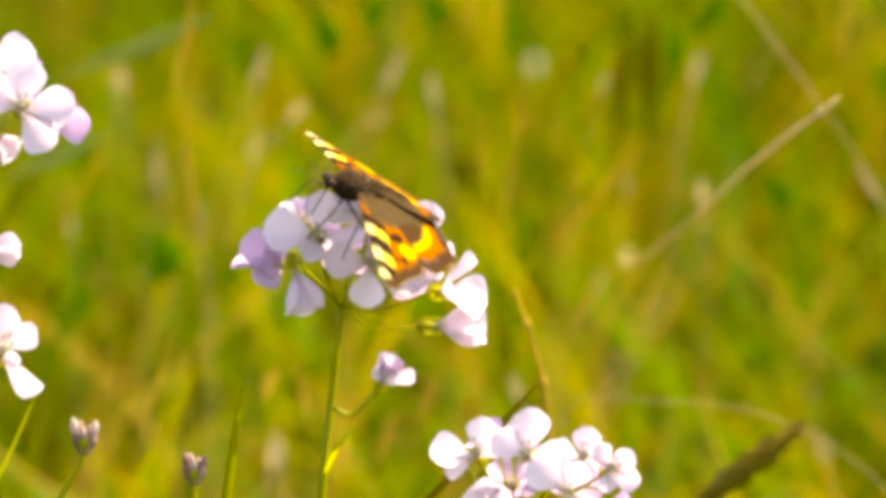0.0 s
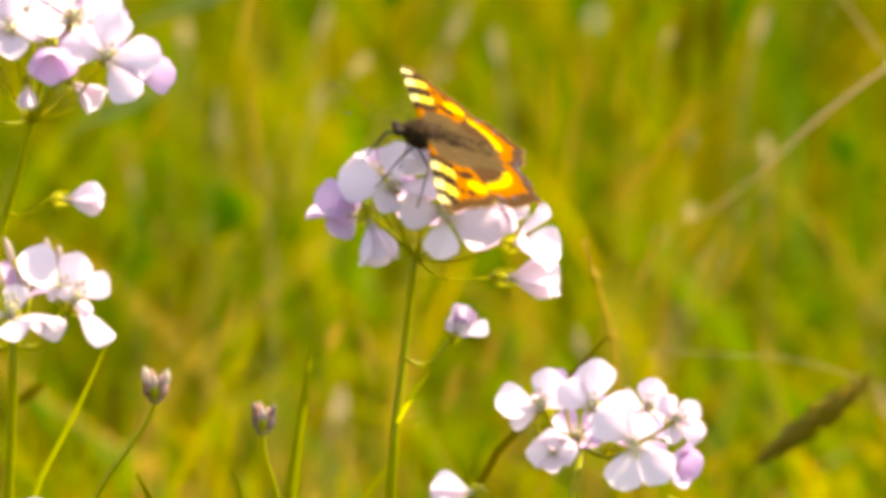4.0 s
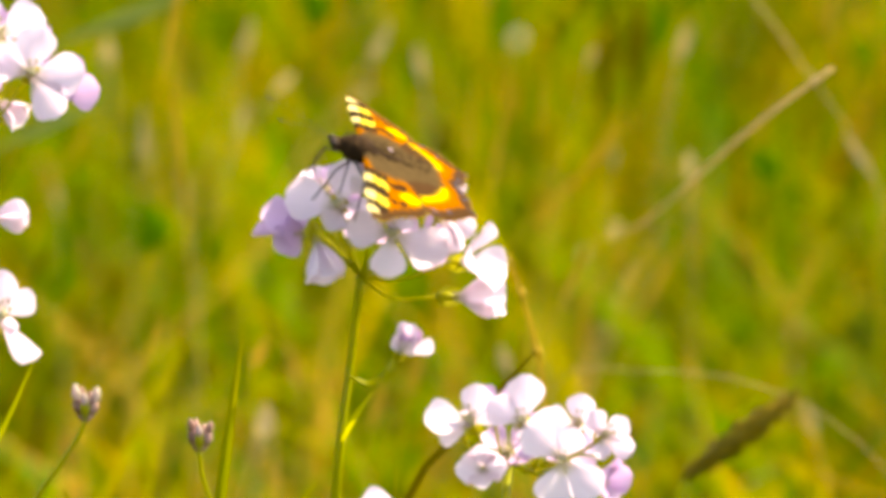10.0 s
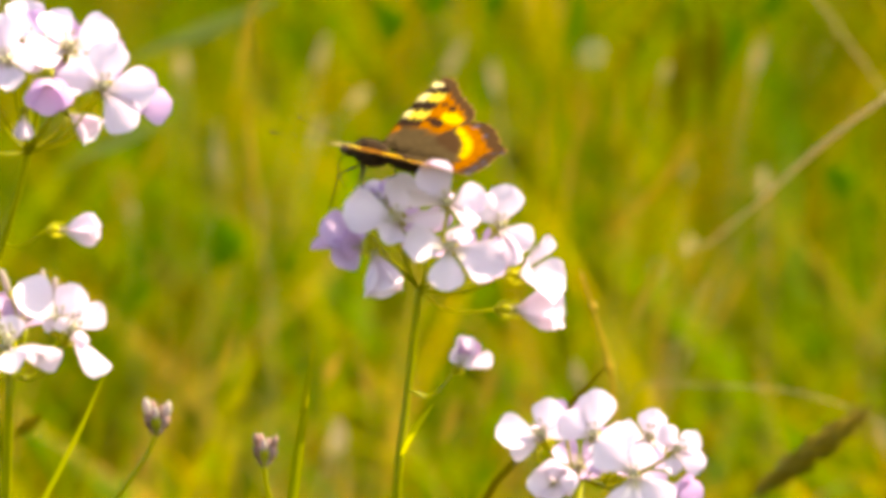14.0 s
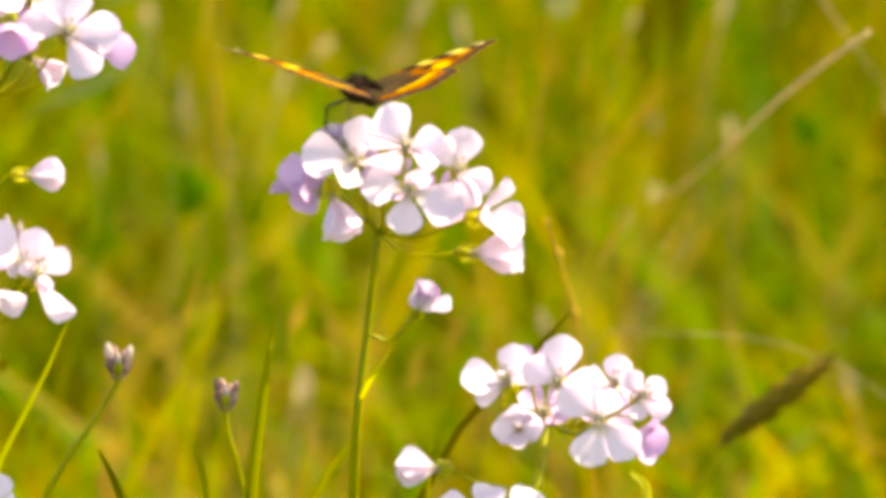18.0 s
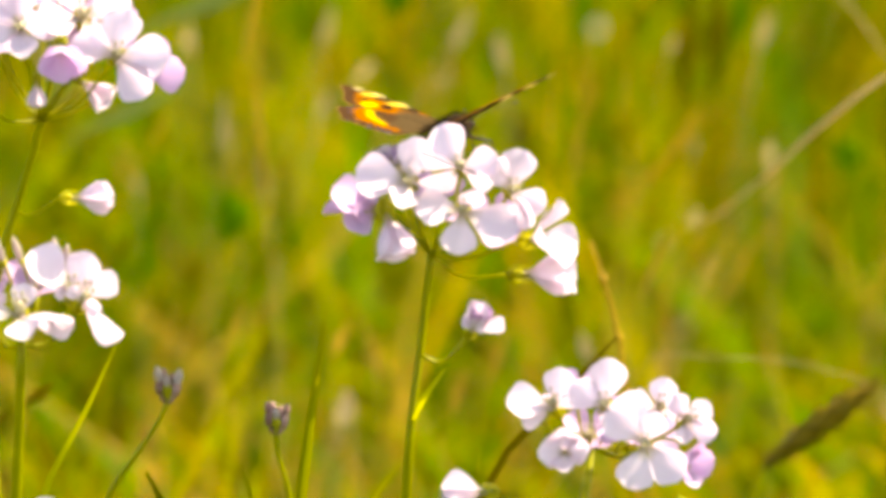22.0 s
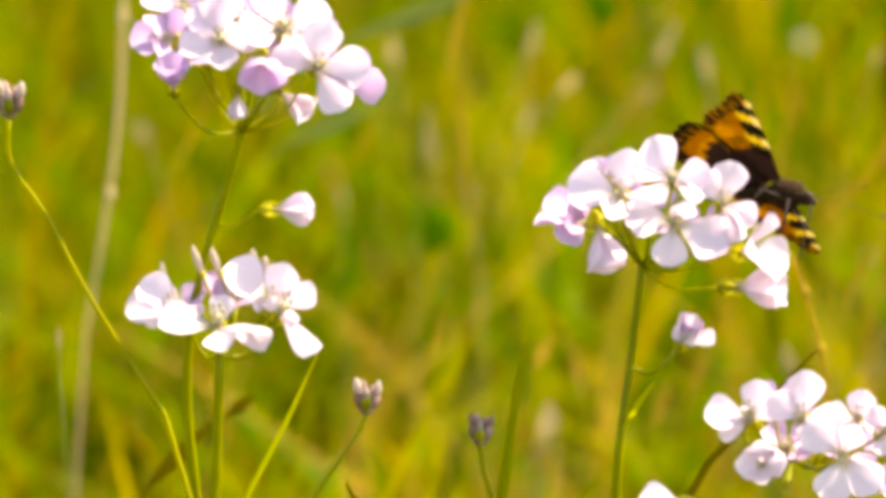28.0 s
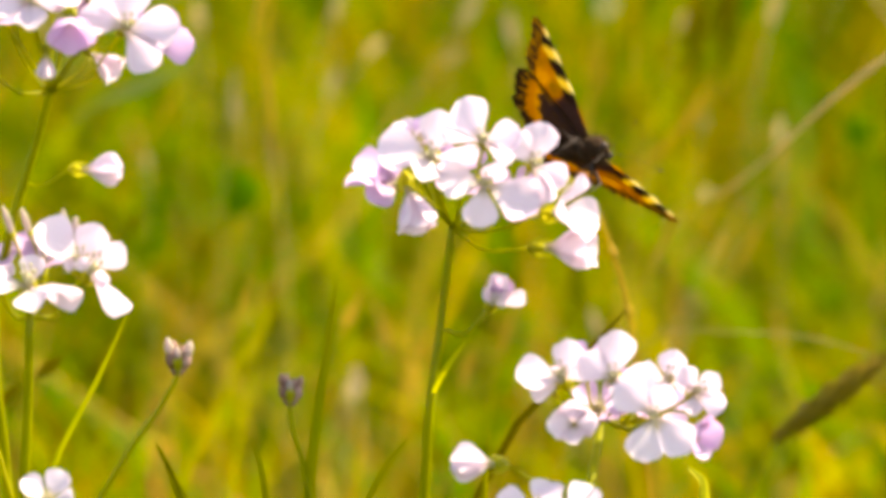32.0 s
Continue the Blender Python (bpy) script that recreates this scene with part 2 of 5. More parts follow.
def smooth_line(points, n):
    """n points on a smooth line through the given ones, evenly shared among its spans."""
    p = [Vector(q) for q in points]
    d = [max((b - a).length, 1e-9) for a, b in zip(p, p[1:])]
    slope = [(b - a) / k for a, b, k in zip(p, p[1:], d)]
    way = [slope[0]] + [(s * e + r * c) / (c + e) for s, r, c, e in zip(slope, slope[1:], d, d[1:])] + [slope[-1]]
    spans, out = len(p) - 1, []
    for i in range(n):
        f = i / (n - 1) * spans
        k = min(int(f), spans - 1)
        t = f - k
        a, b = p[k], p[k + 1]
        m0, m1 = way[k] * d[k], way[k + 1] * d[k]
        out.append(a * (2 * t ** 3 - 3 * t * t + 1) + m0 * (t ** 3 - 2 * t * t + t) + b * (3 * t * t - 2 * t ** 3) + m1 * (t ** 3 - t * t))
    return out


def tube_data(points, radii, sides=7, steps=0):
    line = smooth_line(points, steps) if steps else [Vector(q) for q in points]
    n, verts, faces = len(line), [], []
    for i, p in enumerate(line):
        along = (line[min(i + 1, n - 1)] - line[max(i - 1, 0)]).normalized()
        a = along.cross(Vector((0.31, 0.93, 0.17))).normalized()
        b = along.cross(a)
        f = i / (n - 1) * (len(radii) - 1)
        k = min(int(f), len(radii) - 2)
        r = radii[k] + (radii[k + 1] - radii[k]) * (f - k)
        for s in range(sides):
            g = 2 * math.pi * s / sides
            verts.append(p + (a * math.cos(g) + b * math.sin(g)) * r)
    for i in range(n - 1):
        for s in range(sides):
            q = (s + 1) % sides
            faces.append((i * sides + s, i * sides + q, (i + 1) * sides + q, (i + 1) * sides + s))
    faces.append(tuple(reversed(range(sides))))
    faces.append(tuple(range((n - 1) * sides, n * sides)))
    return verts, faces


def tube(name, points, radii, material, parent, label="", sides=7, steps=0, origin=(0, 0, 0)):
    v, f = tube_data([Vector(p) - Vector(origin) for p in points], radii, sides, steps)
    return part(name, mesh_of(name, v, f, material), parent, label)


def merged(*pieces):
    verts, faces = [], []
    for v, f in pieces:
        k = len(verts)
        verts += list(v)
        faces += [tuple(i + k for i in q) for q in f]
    return verts, faces


def egg(centre, axis, length, r, rings=7, sides=9, point=0.0):
    """A rounded body of revolution about an axis; point > 0 sharpens its far end."""
    axis = Vector(axis).normalized()
    pts, rad = [], []
    for i in range(rings):
        s = i / (rings - 1)
        pts.append(Vector(centre) + axis * (s - 0.5) * length)
        rad.append(max(r * math.sin(math.pi * (0.04 + 0.92 * s)) ** 0.7 * (1 - point * s), r * 0.08))
    return tube_data(pts, rad, sides)


def ribbon_data(points, widths, facing, fold=0.25, steps=10):
    """A grass leaf: a strip with a keeled cross-section along a line."""
    line = smooth_line(points, steps)
    facing = Vector(facing).normalized()
    verts, faces = [], []
    for i, p in enumerate(line):
        along = (line[min(i + 1, steps - 1)] - line[max(i - 1, 0)]).normalized()
        side = along.cross(facing).normalized()
        up = side.cross(along)
        f = i / (steps - 1) * (len(widths) - 1)
        k = min(int(f), len(widths) - 2)
        w = (widths[k] + (widths[k + 1] - widths[k]) * (f - k)) / 2
        verts += [p + side * w + up * w * fold, p - up * w * fold, p - side * w + up * w * fold]
    for i in range(steps - 1):
        a = i * 3
        faces += [(a, a + 1, a + 4, a + 3), (a + 1, a + 2, a + 5, a + 4)]
    return verts, faces


# ---- ground ----
def build_ground():
    verts, faces = [(0, 0, 0)], []
    radii = [0.3, 0.8, 1.5, 3, 6, 12, 30, 80, 250, 900]
    sides = 48
    for r in radii:
        for s in range(sides):
            a = 2 * math.pi * s / sides
            q = Vector((math.cos(a) * r, math.sin(a) * r, 0))
            q.z = (noise.noise(q * 0.6) * 0.03 if r < 20 else noise.noise(q * 0.02) * 0.8) - 0.02
            verts.append(q)
    for s in range(sides):
        faces.append((0, 1 + s, 1 + (s + 1) % sides))
    for k in range(len(radii) - 1):
        for s in range(sides):
            q = (s + 1) % sides
            a, b = 1 + k * sides, 1 + (k + 1) * sides
            faces.append((a + s, b + s, b + q, a + q))
    ob = new("ground", mesh_of("ground", verts, faces, earth()))
    tagged(ob, "mossy meadow soil under dense spring grass", "ground", kind="structure")


def grass_field(name, label, material, count, area, height, width, lean, seed, keep=None):
    """Many grass leaves, each a tapered, bent strip, as one sheet of stuff."""
    rng = np.random.default_rng(seed)
    x0, x1, y0, y1 = area
    verts, faces = [], []
    made = 0
    while made < count:
        x, y = rng.uniform(x0, x1), rng.uniform(y0, y1)
        if keep and not keep(x, y):
            made += 1
            continue
        made += 1
        h = rng.uniform(*height) * (0.75 + 0.5 * noise.noise((x * 3, y * 3, seed)))
        w = rng.uniform(*width)
        a, turn = rng.uniform(0, 2 * math.pi), rng.uniform(0, math.pi)
        out = rng.uniform(*lean) * h
        dx, dy = math.cos(a) * out, math.sin(a) * out
        sx, sy = math.cos(turn) * w / 2, math.sin(turn) * w / 2
        droop = rng.uniform(0.0, 0.25) * out
        k = len(verts)
        for s, ww in ((0, 0.8), (0.3, 1.0), (0.6, 0.85), (0.85, 0.45)):
            b = s ** 1.8
            cx, cy, cz = x + dx * b, y + dy * b, h * s - droop * b
            verts += [(cx - sx * ww, cy - sy * ww, cz), (cx + sx * ww, cy + sy * ww, cz)]
        verts.append((x + dx, y + dy, h - droop))
        for i in range(3):
            a2 = k + i * 2
            faces.append((a2, a2 + 1, a2 + 3, a2 + 2))
        faces.append((k + 6, k + 7, k + 8))
    ob = new(name, mesh_of(name, verts, faces, material))
    return tagged(ob, label, "grass", kind="stuff")


build_ground()
EDGE = lambda x, y: abs(x) < 0.34 + 0.16 * noise.noise((x * 9, y * 9, 1.5)) + 0.05 * math.sin(x * 911 + y * 577)
NEAR, BACK = (-0.55, 0.55, 0.20, 0.46), (-0.55, 0.55, 0.46, 2.6)
grass_field("meadow_grass", "dense yellow-green spring meadow grass behind the flowers", GREEN, 4200, NEAR, (0.08, 0.20), (0.0018, 0.0042), (0.1, 0.9), 3, EDGE)
grass_field("back_grass", "dense fresh green meadow grass further back", FERN, 33000, BACK, (0.09, 0.22), (0.0018, 0.0045), (0.15, 1.1), 13, EDGE)
grass_field("broad_grass", "broad dark green leaves low in the meadow", FERN, 2600, (-0.55, 0.55, 0.40, 1.6), (0.08, 0.19), (0.007, 0.016), (0.3, 1.2), 31, EDGE)
grass_field("dry_grass", "thin straw-coloured dead grass stalks among the green", STRAW, 900, (-0.55, 0.55, 0.25, 2.6), (0.10, 0.24), (0.0009, 0.0022), (0.1, 1.0), 5, EDGE)
grass_field("golden_grass", "golden dry grass leaves in a loose patch", STRAW, 170, (-0.10, 0.05, 0.28, 0.75), (0.08, 0.17), (0.0012, 0.0028), (0.1, 0.8), 52)
grass_field("dead_leaves", "pale withered grass leaves scattered in the green", PALE, 200, (-0.45, 0.45, 0.62, 1.5), (0.10, 0.17), (0.0018, 0.0034), (0.3, 0.9), 45, EDGE)
grass_field("tall_grass", "taller bright grass leaves between the flower stems", GREEN, 260, (-0.22, 0.22, 0.24, 0.45), (0.15, 0.24), (0.0016, 0.0032), (0.1, 0.6), 21)
grass_field("low_grass", "short fresh grass at the feet of the flowers", GREEN, 3500, (-0.3, 0.3, -0.45, 0.20), (0.06, 0.15), (0.002, 0.004), (0.05, 0.5), 8)
SCATTER = lambda x, y: (math.sin(x * 1291.7 + y * 873.3) * 43758.5) % 1.0
grass_field("side_grass", "dense green meadow grass that thins out sideways", FERN, 26000, (-1.5, 1.5, -1.0, 3.6), (0.06, 0.20), (0.004, 0.009), (0.1, 0.8), 17, lambda x, y: not (abs(x) < 0.27 and -0.45 < y < 2.6) and math.hypot(x, (y - 1.1) * 0.55) < 0.45 + 0.95 * SCATTER(x, y) ** 1.3)
grass_field("outer_grass", "meadow grass all round", GREEN, 98000, (-5.2, 5.2, -5.0, 6.2), (0.06, 0.20), (0.006, 0.013), (0.1, 0.7), 9, lambda x, y: not (abs(x) < 0.28 and -0.45 < y < 2.6) and math.hypot(x, y - 0.5) < 2.4 + 3.0 * SCATTER(x, y) ** 1.6 + 0.6 * noise.noise((x, y, 4.0)))


# ---- cuckooflowers ----
def petal_mesh(name, material, broad, curl, notch, seed):
    """One clawed petal along +x, length 1: narrow base, broad rounded blade, slightly cupped, edge a little wavy."""
    rows, cols, verts, faces = 11, 9, [], []
    for i in range(rows):
        s = i / (rows - 1)
        w = 0.055 + broad * (max(0.0, math.sin(math.pi * min(1.0, max(0.0, (s - 0.12) / 1.02)) ** 1.5)) ** 0.8)
        if s > 0.97:
            w *= 0.75
        for j in range(cols):
            u = j / (cols - 1) * 2 - 1
            x = s * (1 - notch * (1 - abs(u)) * s ** 6) - 0.10 * u * u * s
            y = u * w
            z = 0.16 * s - curl * s * s + 0.16 * u * u * w / broad * s + 0.02 * noise.noise((s * 3 + seed, u * 2, seed))
            verts.append((x, y, z))
    for i in range(rows - 1):
        for j in range(cols - 1):
            a = i * cols + j
            faces.append((a, a + 1, a + cols + 1, a + cols))
    return mesh_of(name, verts, faces, material)


WHITE_PETALS = [petal_mesh("petal", PETAL, 0.335, 0.20, 0.06, 1.0), petal_mesh("petal", PETAL, 0.315, 0.10, 0.03, 2.3), petal_mesh("petal", PETAL, 0.345, 0.28, 0.09, 3.7)]
LILAC_SHADED_PETALS = [petal_mesh("petal", LILAC_SHADED, 0.36, 0.15, 0.05, 4.1), petal_mesh("petal", LILAC_SHADED, 0.34, 0.05, 0.04, 5.9)]


def calyx_mesh():
    pieces = [egg((0, 0, -0.12), (0, 0, 1), 0.36, 0.09), egg((0, 0, 0.14), (0, 0, 1), 0.34, 0.045)]
    for k in range(4):
        a = math.pi / 4 + k * math.pi / 2
        d = Vector((math.cos(a), math.sin(a), 0))
        pieces.append(ribbon_data([d * 0.05 + Vector((0, 0, -0.28)), d * 0.16 + Vector((0, 0, -0.12)), d * 0.19 + Vector((0, 0, 0.12))], [0.06, 0.15, 0.03], d, 0.3, 5))
    return mesh_of("calyx", *merged(*pieces), SEPAL)


def stamen_mesh():
    pieces = [egg((0, 0, 0.16), (0, 0, 1), 0.30, 0.10, 6, 9)]
    for k in range(6):
        a = k * math.pi / 3 + 0.2
        d = Vector((math.cos(a), math.sin(a), 0))
        tip = d * 0.13 + Vector((0, 0, 0.40 if k % 3 else 0.30))
        pieces.append(tube_data([d * 0.05, d * 0.10 + Vector((0, 0, 0.18)), tip], [0.014, 0.012, 0.012], 5))
        pieces.append(egg(tip + Vector((0, 0, 0.02)), d * 0.3 + Vector((0, 0, 1)), 0.11, 0.035, 5, 6))
    return mesh_of("flower_centre", *merged(*pieces), ANTHER)


CALYX, STAMENS = calyx_mesh(), stamen_mesh()
rng_f = random.Random(11)


def turned(at, normal, size):
    """Pose with local z along the normal, local x level to the east as far as may be."""
    n = Vector(normal).normalized()
    e = Vector((1, 0, 0)) - n * n.x
    if e.length < 0.2:
        e = Vector((0, 1, 0)) - n * n.y
    e.normalize()
    m = Matrix((e, n.cross(e), n)).transposed().to_4x4()
    return Matrix.Translation(at) @ m @ Matrix.Scale(size, 4)


# lilac: darker petals, whose colour also holds the shade on back flowers
def flower(plant, at, normal, size, angles, cup=12, lilac=False, stamens=True):
    """A four-petalled flower; angles: where each petal points, anticlockwise; cup: degrees by which the petals rise."""
    head = part("flower", CALYX, plant, m=turned(at, normal, size))
    for a in angles:
        c = cup + rng_f.uniform(-7, 7)
        data = rng_f.choice(LILAC_SHADED_PETALS if lilac else WHITE_PETALS)
        grow = rng_f.uniform(0.93, 1.06)
        m = Matrix.Rotation(radians(a), 4, "Z") @ Matrix.Rotation(radians(-c), 4, "Y") @ Matrix.Rotation(radians(rng_f.uniform(-10, 10)), 4, "X")
        part("petal", data, head, m=Matrix.Translation((0, 0, 0.02)) @ m @ Matrix.Scale(grow, 4))
    if stamens:
        part("flower_centre", STAMENS, head, "yellow anthers")
    return head


FACE = (0.0, -0.96, 0.28)


def bloom(plant, fork, at, normal, size, petals, lilac=False):
    """A flower of a plant with petals set singly: (direction in degrees, length as a share of size, rise towards the south, twist)."""
    at, fork = Vector(at) - plant.location, Vector(fork) - plant.location
    head = part("flower", CALYX, plant, m=turned(at, normal, size))
    to_head = head.matrix_basis.inverted() @ turned(at, FACE, size)
    for k, (a, reach, rise, twist) in enumerate(petals):
        data = (LILAC_SHADED_PETALS if lilac else WHITE_PETALS)[k % 2]
        m = Matrix.Rotation(radians(a), 4, "Z") @ Matrix.Rotation(radians(-rise), 4, "Y") @ Matrix.Rotation(radians(twist), 4, "X")
        part("petal", data, head, m=to_head @ Matrix.Translation((0, 0, 0.02)) @ m @ Matrix.Scale(reach * 1.04, 4))
    part("flower_centre", STAMENS, head, "pale yellow anthers")
    pedicel(plant, fork, at, normal, size)
    return head


def closed_bud(plant, at, normal, size, lilac=True, furl=72):
    """A half-open bud: petals still furled round one another in a yellow-green cup."""
    head = part("bud", CALYX, plant, m=turned(at, normal, size))
    for k in range(4):
        m = Matrix.Rotation(radians(k * 90 + rng_f.uniform(-12, 12)), 4, "Z") @ Matrix.Rotation(radians(-furl + rng_f.uniform(-6, 6)), 4, "Y")
        part("petal", (LILAC_SHADED_PETALS if lilac else WHITE_PETALS)[k % 2], head, m=m)
    return head


def slim_bud(plant, foot, tip, radius=0.0007):
    """A narrow unopened bud: pale petals rolled tight in a yellow-green cup."""
    foot, tip = Vector(foot), Vector(tip)
    cup = part("bud", mesh_of("bud", *merged(tube_data([foot + (foot - tip) * 1.1, foot, foot.lerp(tip, 0.25)], [0.00022, 0.0003, radius], 6)), SEPAL), plant)
    part("rolled_petal", mesh_of("rolled_petal", *egg(foot.lerp(tip, 0.55), tip - foot, (tip - foot).length * 0.95, radius, 8, 8), PETAL), cup)
    return cup


def pedicel(plant, fork, at, normal, size):
    n = Vector(normal).normalized()
    foot = Vector(at) - n * size * 0.26
    fork = Vector(fork)
    mid = (fork + foot) / 2 + Vector((0, 0, -0.002)) - n * size * 0.25
    tube("pedicel", [fork, mid, foot], [0.00034, 0.00026, 0.00034], STEM, plant, steps=7, sides=6)


def cuckooflower(label, stem, fork, blooms, buds, leaves=(), thick=0.0009, slim=()):
    """stem: points from the ground up to the fork; blooms: (at, normal, size, angles, cup, lilac); buds: (at, normal, size, lilac, furl)."""
    base = Vector(stem[0])
    base.z = -0.01
    plant = thing("cuckooflower", label, "flower", base, "cuckooflowers in the grass")
    rel = lambda p: Vector(p) - base
    tube("stem", [rel(p) for p in stem], [thick * 1.25, thick, thick * 0.8], STEM, plant, sides=8, steps=26)
    for at, normal, size, angles, cup, lilac in blooms:
        flower(plant, rel(at), normal, size, angles, cup, lilac)
        pedicel(plant, rel(fork), rel(at), normal, size)
    for at, normal, size, lilac, furl, foot in buds:
        closed_bud(plant, rel(at), normal, size, lilac, furl)
        pedicel(plant, rel(foot or fork), rel(at), normal, size)
    for foot, tip in slim:
        slim_bud(plant, rel(foot), rel(tip))
    for points, widths in leaves:
        v, f = ribbon_data([rel(p) for p in points], widths, (0.2, -1, 0.4), 0.3, 9)
        part("leaf", mesh_of("leaf", v, f, STEM), plant)
    return plant


main_plant = cuckooflower(
    "tall cuckooflower with a full pale lilac flower head under a butterfly",
    [(-0.0121, 0.0000, 0.0000), (-0.0105, 0.0000, 0.2509), (-0.0093, 0.0000, 0.2721), (-0.0073, 0.0040, 0.2873), (-0.0052, 0.0060, 0.3054)],
    (-0.0052, 0.0060, 0.3052),
    [
        ((0.0062, 0.0040, 0.3108), (0.25, -0.55, 0.5), 0.0072, (150, 60, -30, -110), 22, True),
        ((-0.0124, 0.0080, 0.3205), (-0.2, -0.1, 0.9), 0.0058, (120, 60, 160, -20), 50, False),
        ((-0.0106, 0.0060, 0.3205), (-0.35, -0.15, 0.9), 0.0068, (150, 60, -40, -130), 24, True),
        ((0.0041, 0.0100, 0.3178), (0.2, 0.1, 0.95), 0.0075, (160, 70, -20, -110), 15, True),
        ((-0.0038, -0.0020, 0.3174), (0.0, -0.6, 0.75), 0.0070, (140, 50, -50, -130), 16, True),
    ],
    [
        ((0.0132, -0.0040, 0.3108), (0.85, -0.35, 0.20), 0.0098, False, 44, None),
        ((0.0118, -0.0020, 0.3035), (0.97, -0.26, 0.08), 0.0108, False, 64, None),
        ((-0.0135, -0.0100, 0.3177), (0.28, -0.45, -0.85), 0.0096, False, 66, None),
        ((0.0022, 0.0000, 0.2924), (0.42, -0.35, 0.8), 0.0058, True, 66, (-0.0071, 0.0000, 0.2873)),
    ],
    [([(-0.0089, 0.0000, 0.2745), (-0.0062, -0.0040, 0.2810), (-0.0027, -0.0040, 0.2859)], [0.0007, 0.0012, 0.0002])],
)
MAIN_FORK = (-0.0052, 0.0060, 0.3052)
bloom(main_plant, (-0.0071, 0.0000, 0.2873), (0.0022, -0.0010, 0.2922), (0.42, -0.35, 0.8), 0.0068, ((88, 0.92, 22, 48), (58, 0.98, 26, -34), (24, 0.98, 18, 52), (110, 0.62, 30, 20), (44, 0.66, 52, 0)))
bloom(main_plant, MAIN_FORK, (0.0006, -0.0140, 0.3192), (0.0, -0.86, 0.50), 0.0092, ((-97, 0.90, 8, 0), (-24, 1.20, 10, -14), (174, 0.95, 14, 10), (58, 0.72, 40, 20)))
bloom(main_plant, MAIN_FORK, (-0.0089, -0.0100, 0.3232), (-0.15, -0.75, 0.65), 0.0092, ((168, 1.14, 10, 8), (80, 0.98, 12, 0), (12, 0.96, 6, 58), (-118, 0.84, 48, 0)))
bloom(main_plant, MAIN_FORK, (0.0004, -0.0160, 0.3278), (0.0, -0.72, 0.70), 0.0086, ((116, 1.05, 10, 0), (155, 0.92, 12, -56), (17, 0.86, 14, 8), (-24, 0.78, 14, 48)))
bloom(main_plant, MAIN_FORK, (0.0096, -0.0120, 0.3222), (0.2, -0.78, 0.6), 0.0090, ((75, 0.92, 8, 0), (126, 0.84, 10, 0), (-27, 0.80, 14, 0), (-53, 0.88, 18, 42)))
# left flower: its shade is put into the lilac petal colour
bloom(main_plant, MAIN_FORK, (-0.0152, -0.0050, 0.3168), (-0.78, -0.55, 0.05), 0.0096, ((158, 1.00, 20, 34), (190, 1.02, 0, 78), (208, 0.84, 36, 10), (120, 0.66, 30, 0), (176, 0.70, 50, 0)), True)
low_plant = cuckooflower(
    "shorter cuckooflower with a rounded white flower head",
    [(0.0152, -0.0100, 0.0000), (0.0199, -0.0100, 0.2549), (0.0220, 0.0000, 0.2630), (0.0232, 0.0100, 0.2671)],
    (0.0232, 0.0100, 0.2671),
    [
        ((0.0379, -0.0120, 0.2706), (0.75, -0.5, -0.05), 0.0072, (80, 0, -80, 170), 48, True),
        ((0.0288, -0.0040, 0.2742), (0.0, -0.5, 0.8), 0.0070, (130, 40, -50, -140), 16, True),
        ((0.0226, 0.0060, 0.2694), (-0.1, -0.5, 0.8), 0.0070, (130, 40, -50, -140), 20, True),
        ((0.0342, 0.0040, 0.2701), (0.2, -0.6, 0.7), 0.0068, (120, 30, -60, -150), 18, True),
        ((0.0199, 0.0020, 0.2778), (-0.1, -0.3, 0.9), 0.0070, (120, 30, -60, -150), 20, True),
    ],
    [
        ((0.0177, -0.0120, 0.2724), (-0.1, -0.93, 0.25), 0.0074, False, 50, None),
        ((0.0140, -0.0040, 0.2761), (-0.2, -0.3, 0.9), 0.0050, False, 76, None),
        ((0.0032, -0.0060, 0.2625), (-0.97, -0.2, 0.14), 0.0090, False, 90, (0.0193, -0.0100, 0.2584)),
    ],
)
LOW_FORK = (0.0232, 0.0100, 0.2671)
bloom(low_plant, LOW_FORK, (0.0322, -0.0200, 0.2764), (0.05, -0.88, 0.42), 0.0090, ((139, 1.02, 8, 0), (66, 0.78, 22, 0), (-107, 1.00, 8, 0), (-44, 1.06, 8, 0)))
bloom(low_plant, LOW_FORK, (0.0250, -0.0100, 0.2803), (-0.05, -0.7, 0.7), 0.0090, ((148, 0.88, 16, 0), (85, 1.04, 10, 0), (12, 0.92, 12, 34), (-70, 0.50, 40, 0)))
bloom(low_plant, LOW_FORK, (0.0158, -0.0080, 0.2796), (-0.3, -0.45, 0.85), 0.0090, ((172, 1.04, 14, 30), (82, 0.86, 10, 0), (200, 0.80, -18, 20), (30, 0.60, 12, 30)))
bloom(low_plant, LOW_FORK, (0.0352, -0.0040, 0.2778), (0.2, -0.45, 0.85), 0.0080, ((80, 0.84, 20, 0), (160, 0.80, 14, 30), (-8, 0.92, 16, 40), (-100, 0.40, 50, 0)))
bloom(low_plant, LOW_FORK, (0.0398, -0.0080, 0.2770), (0.5, -0.55, 0.65), 0.0078, ((112, 0.72, 14, 0), (38, 0.76, 10, 14), (-20, 0.84, 14, 24), (-92, 0.60, 24, 0)))
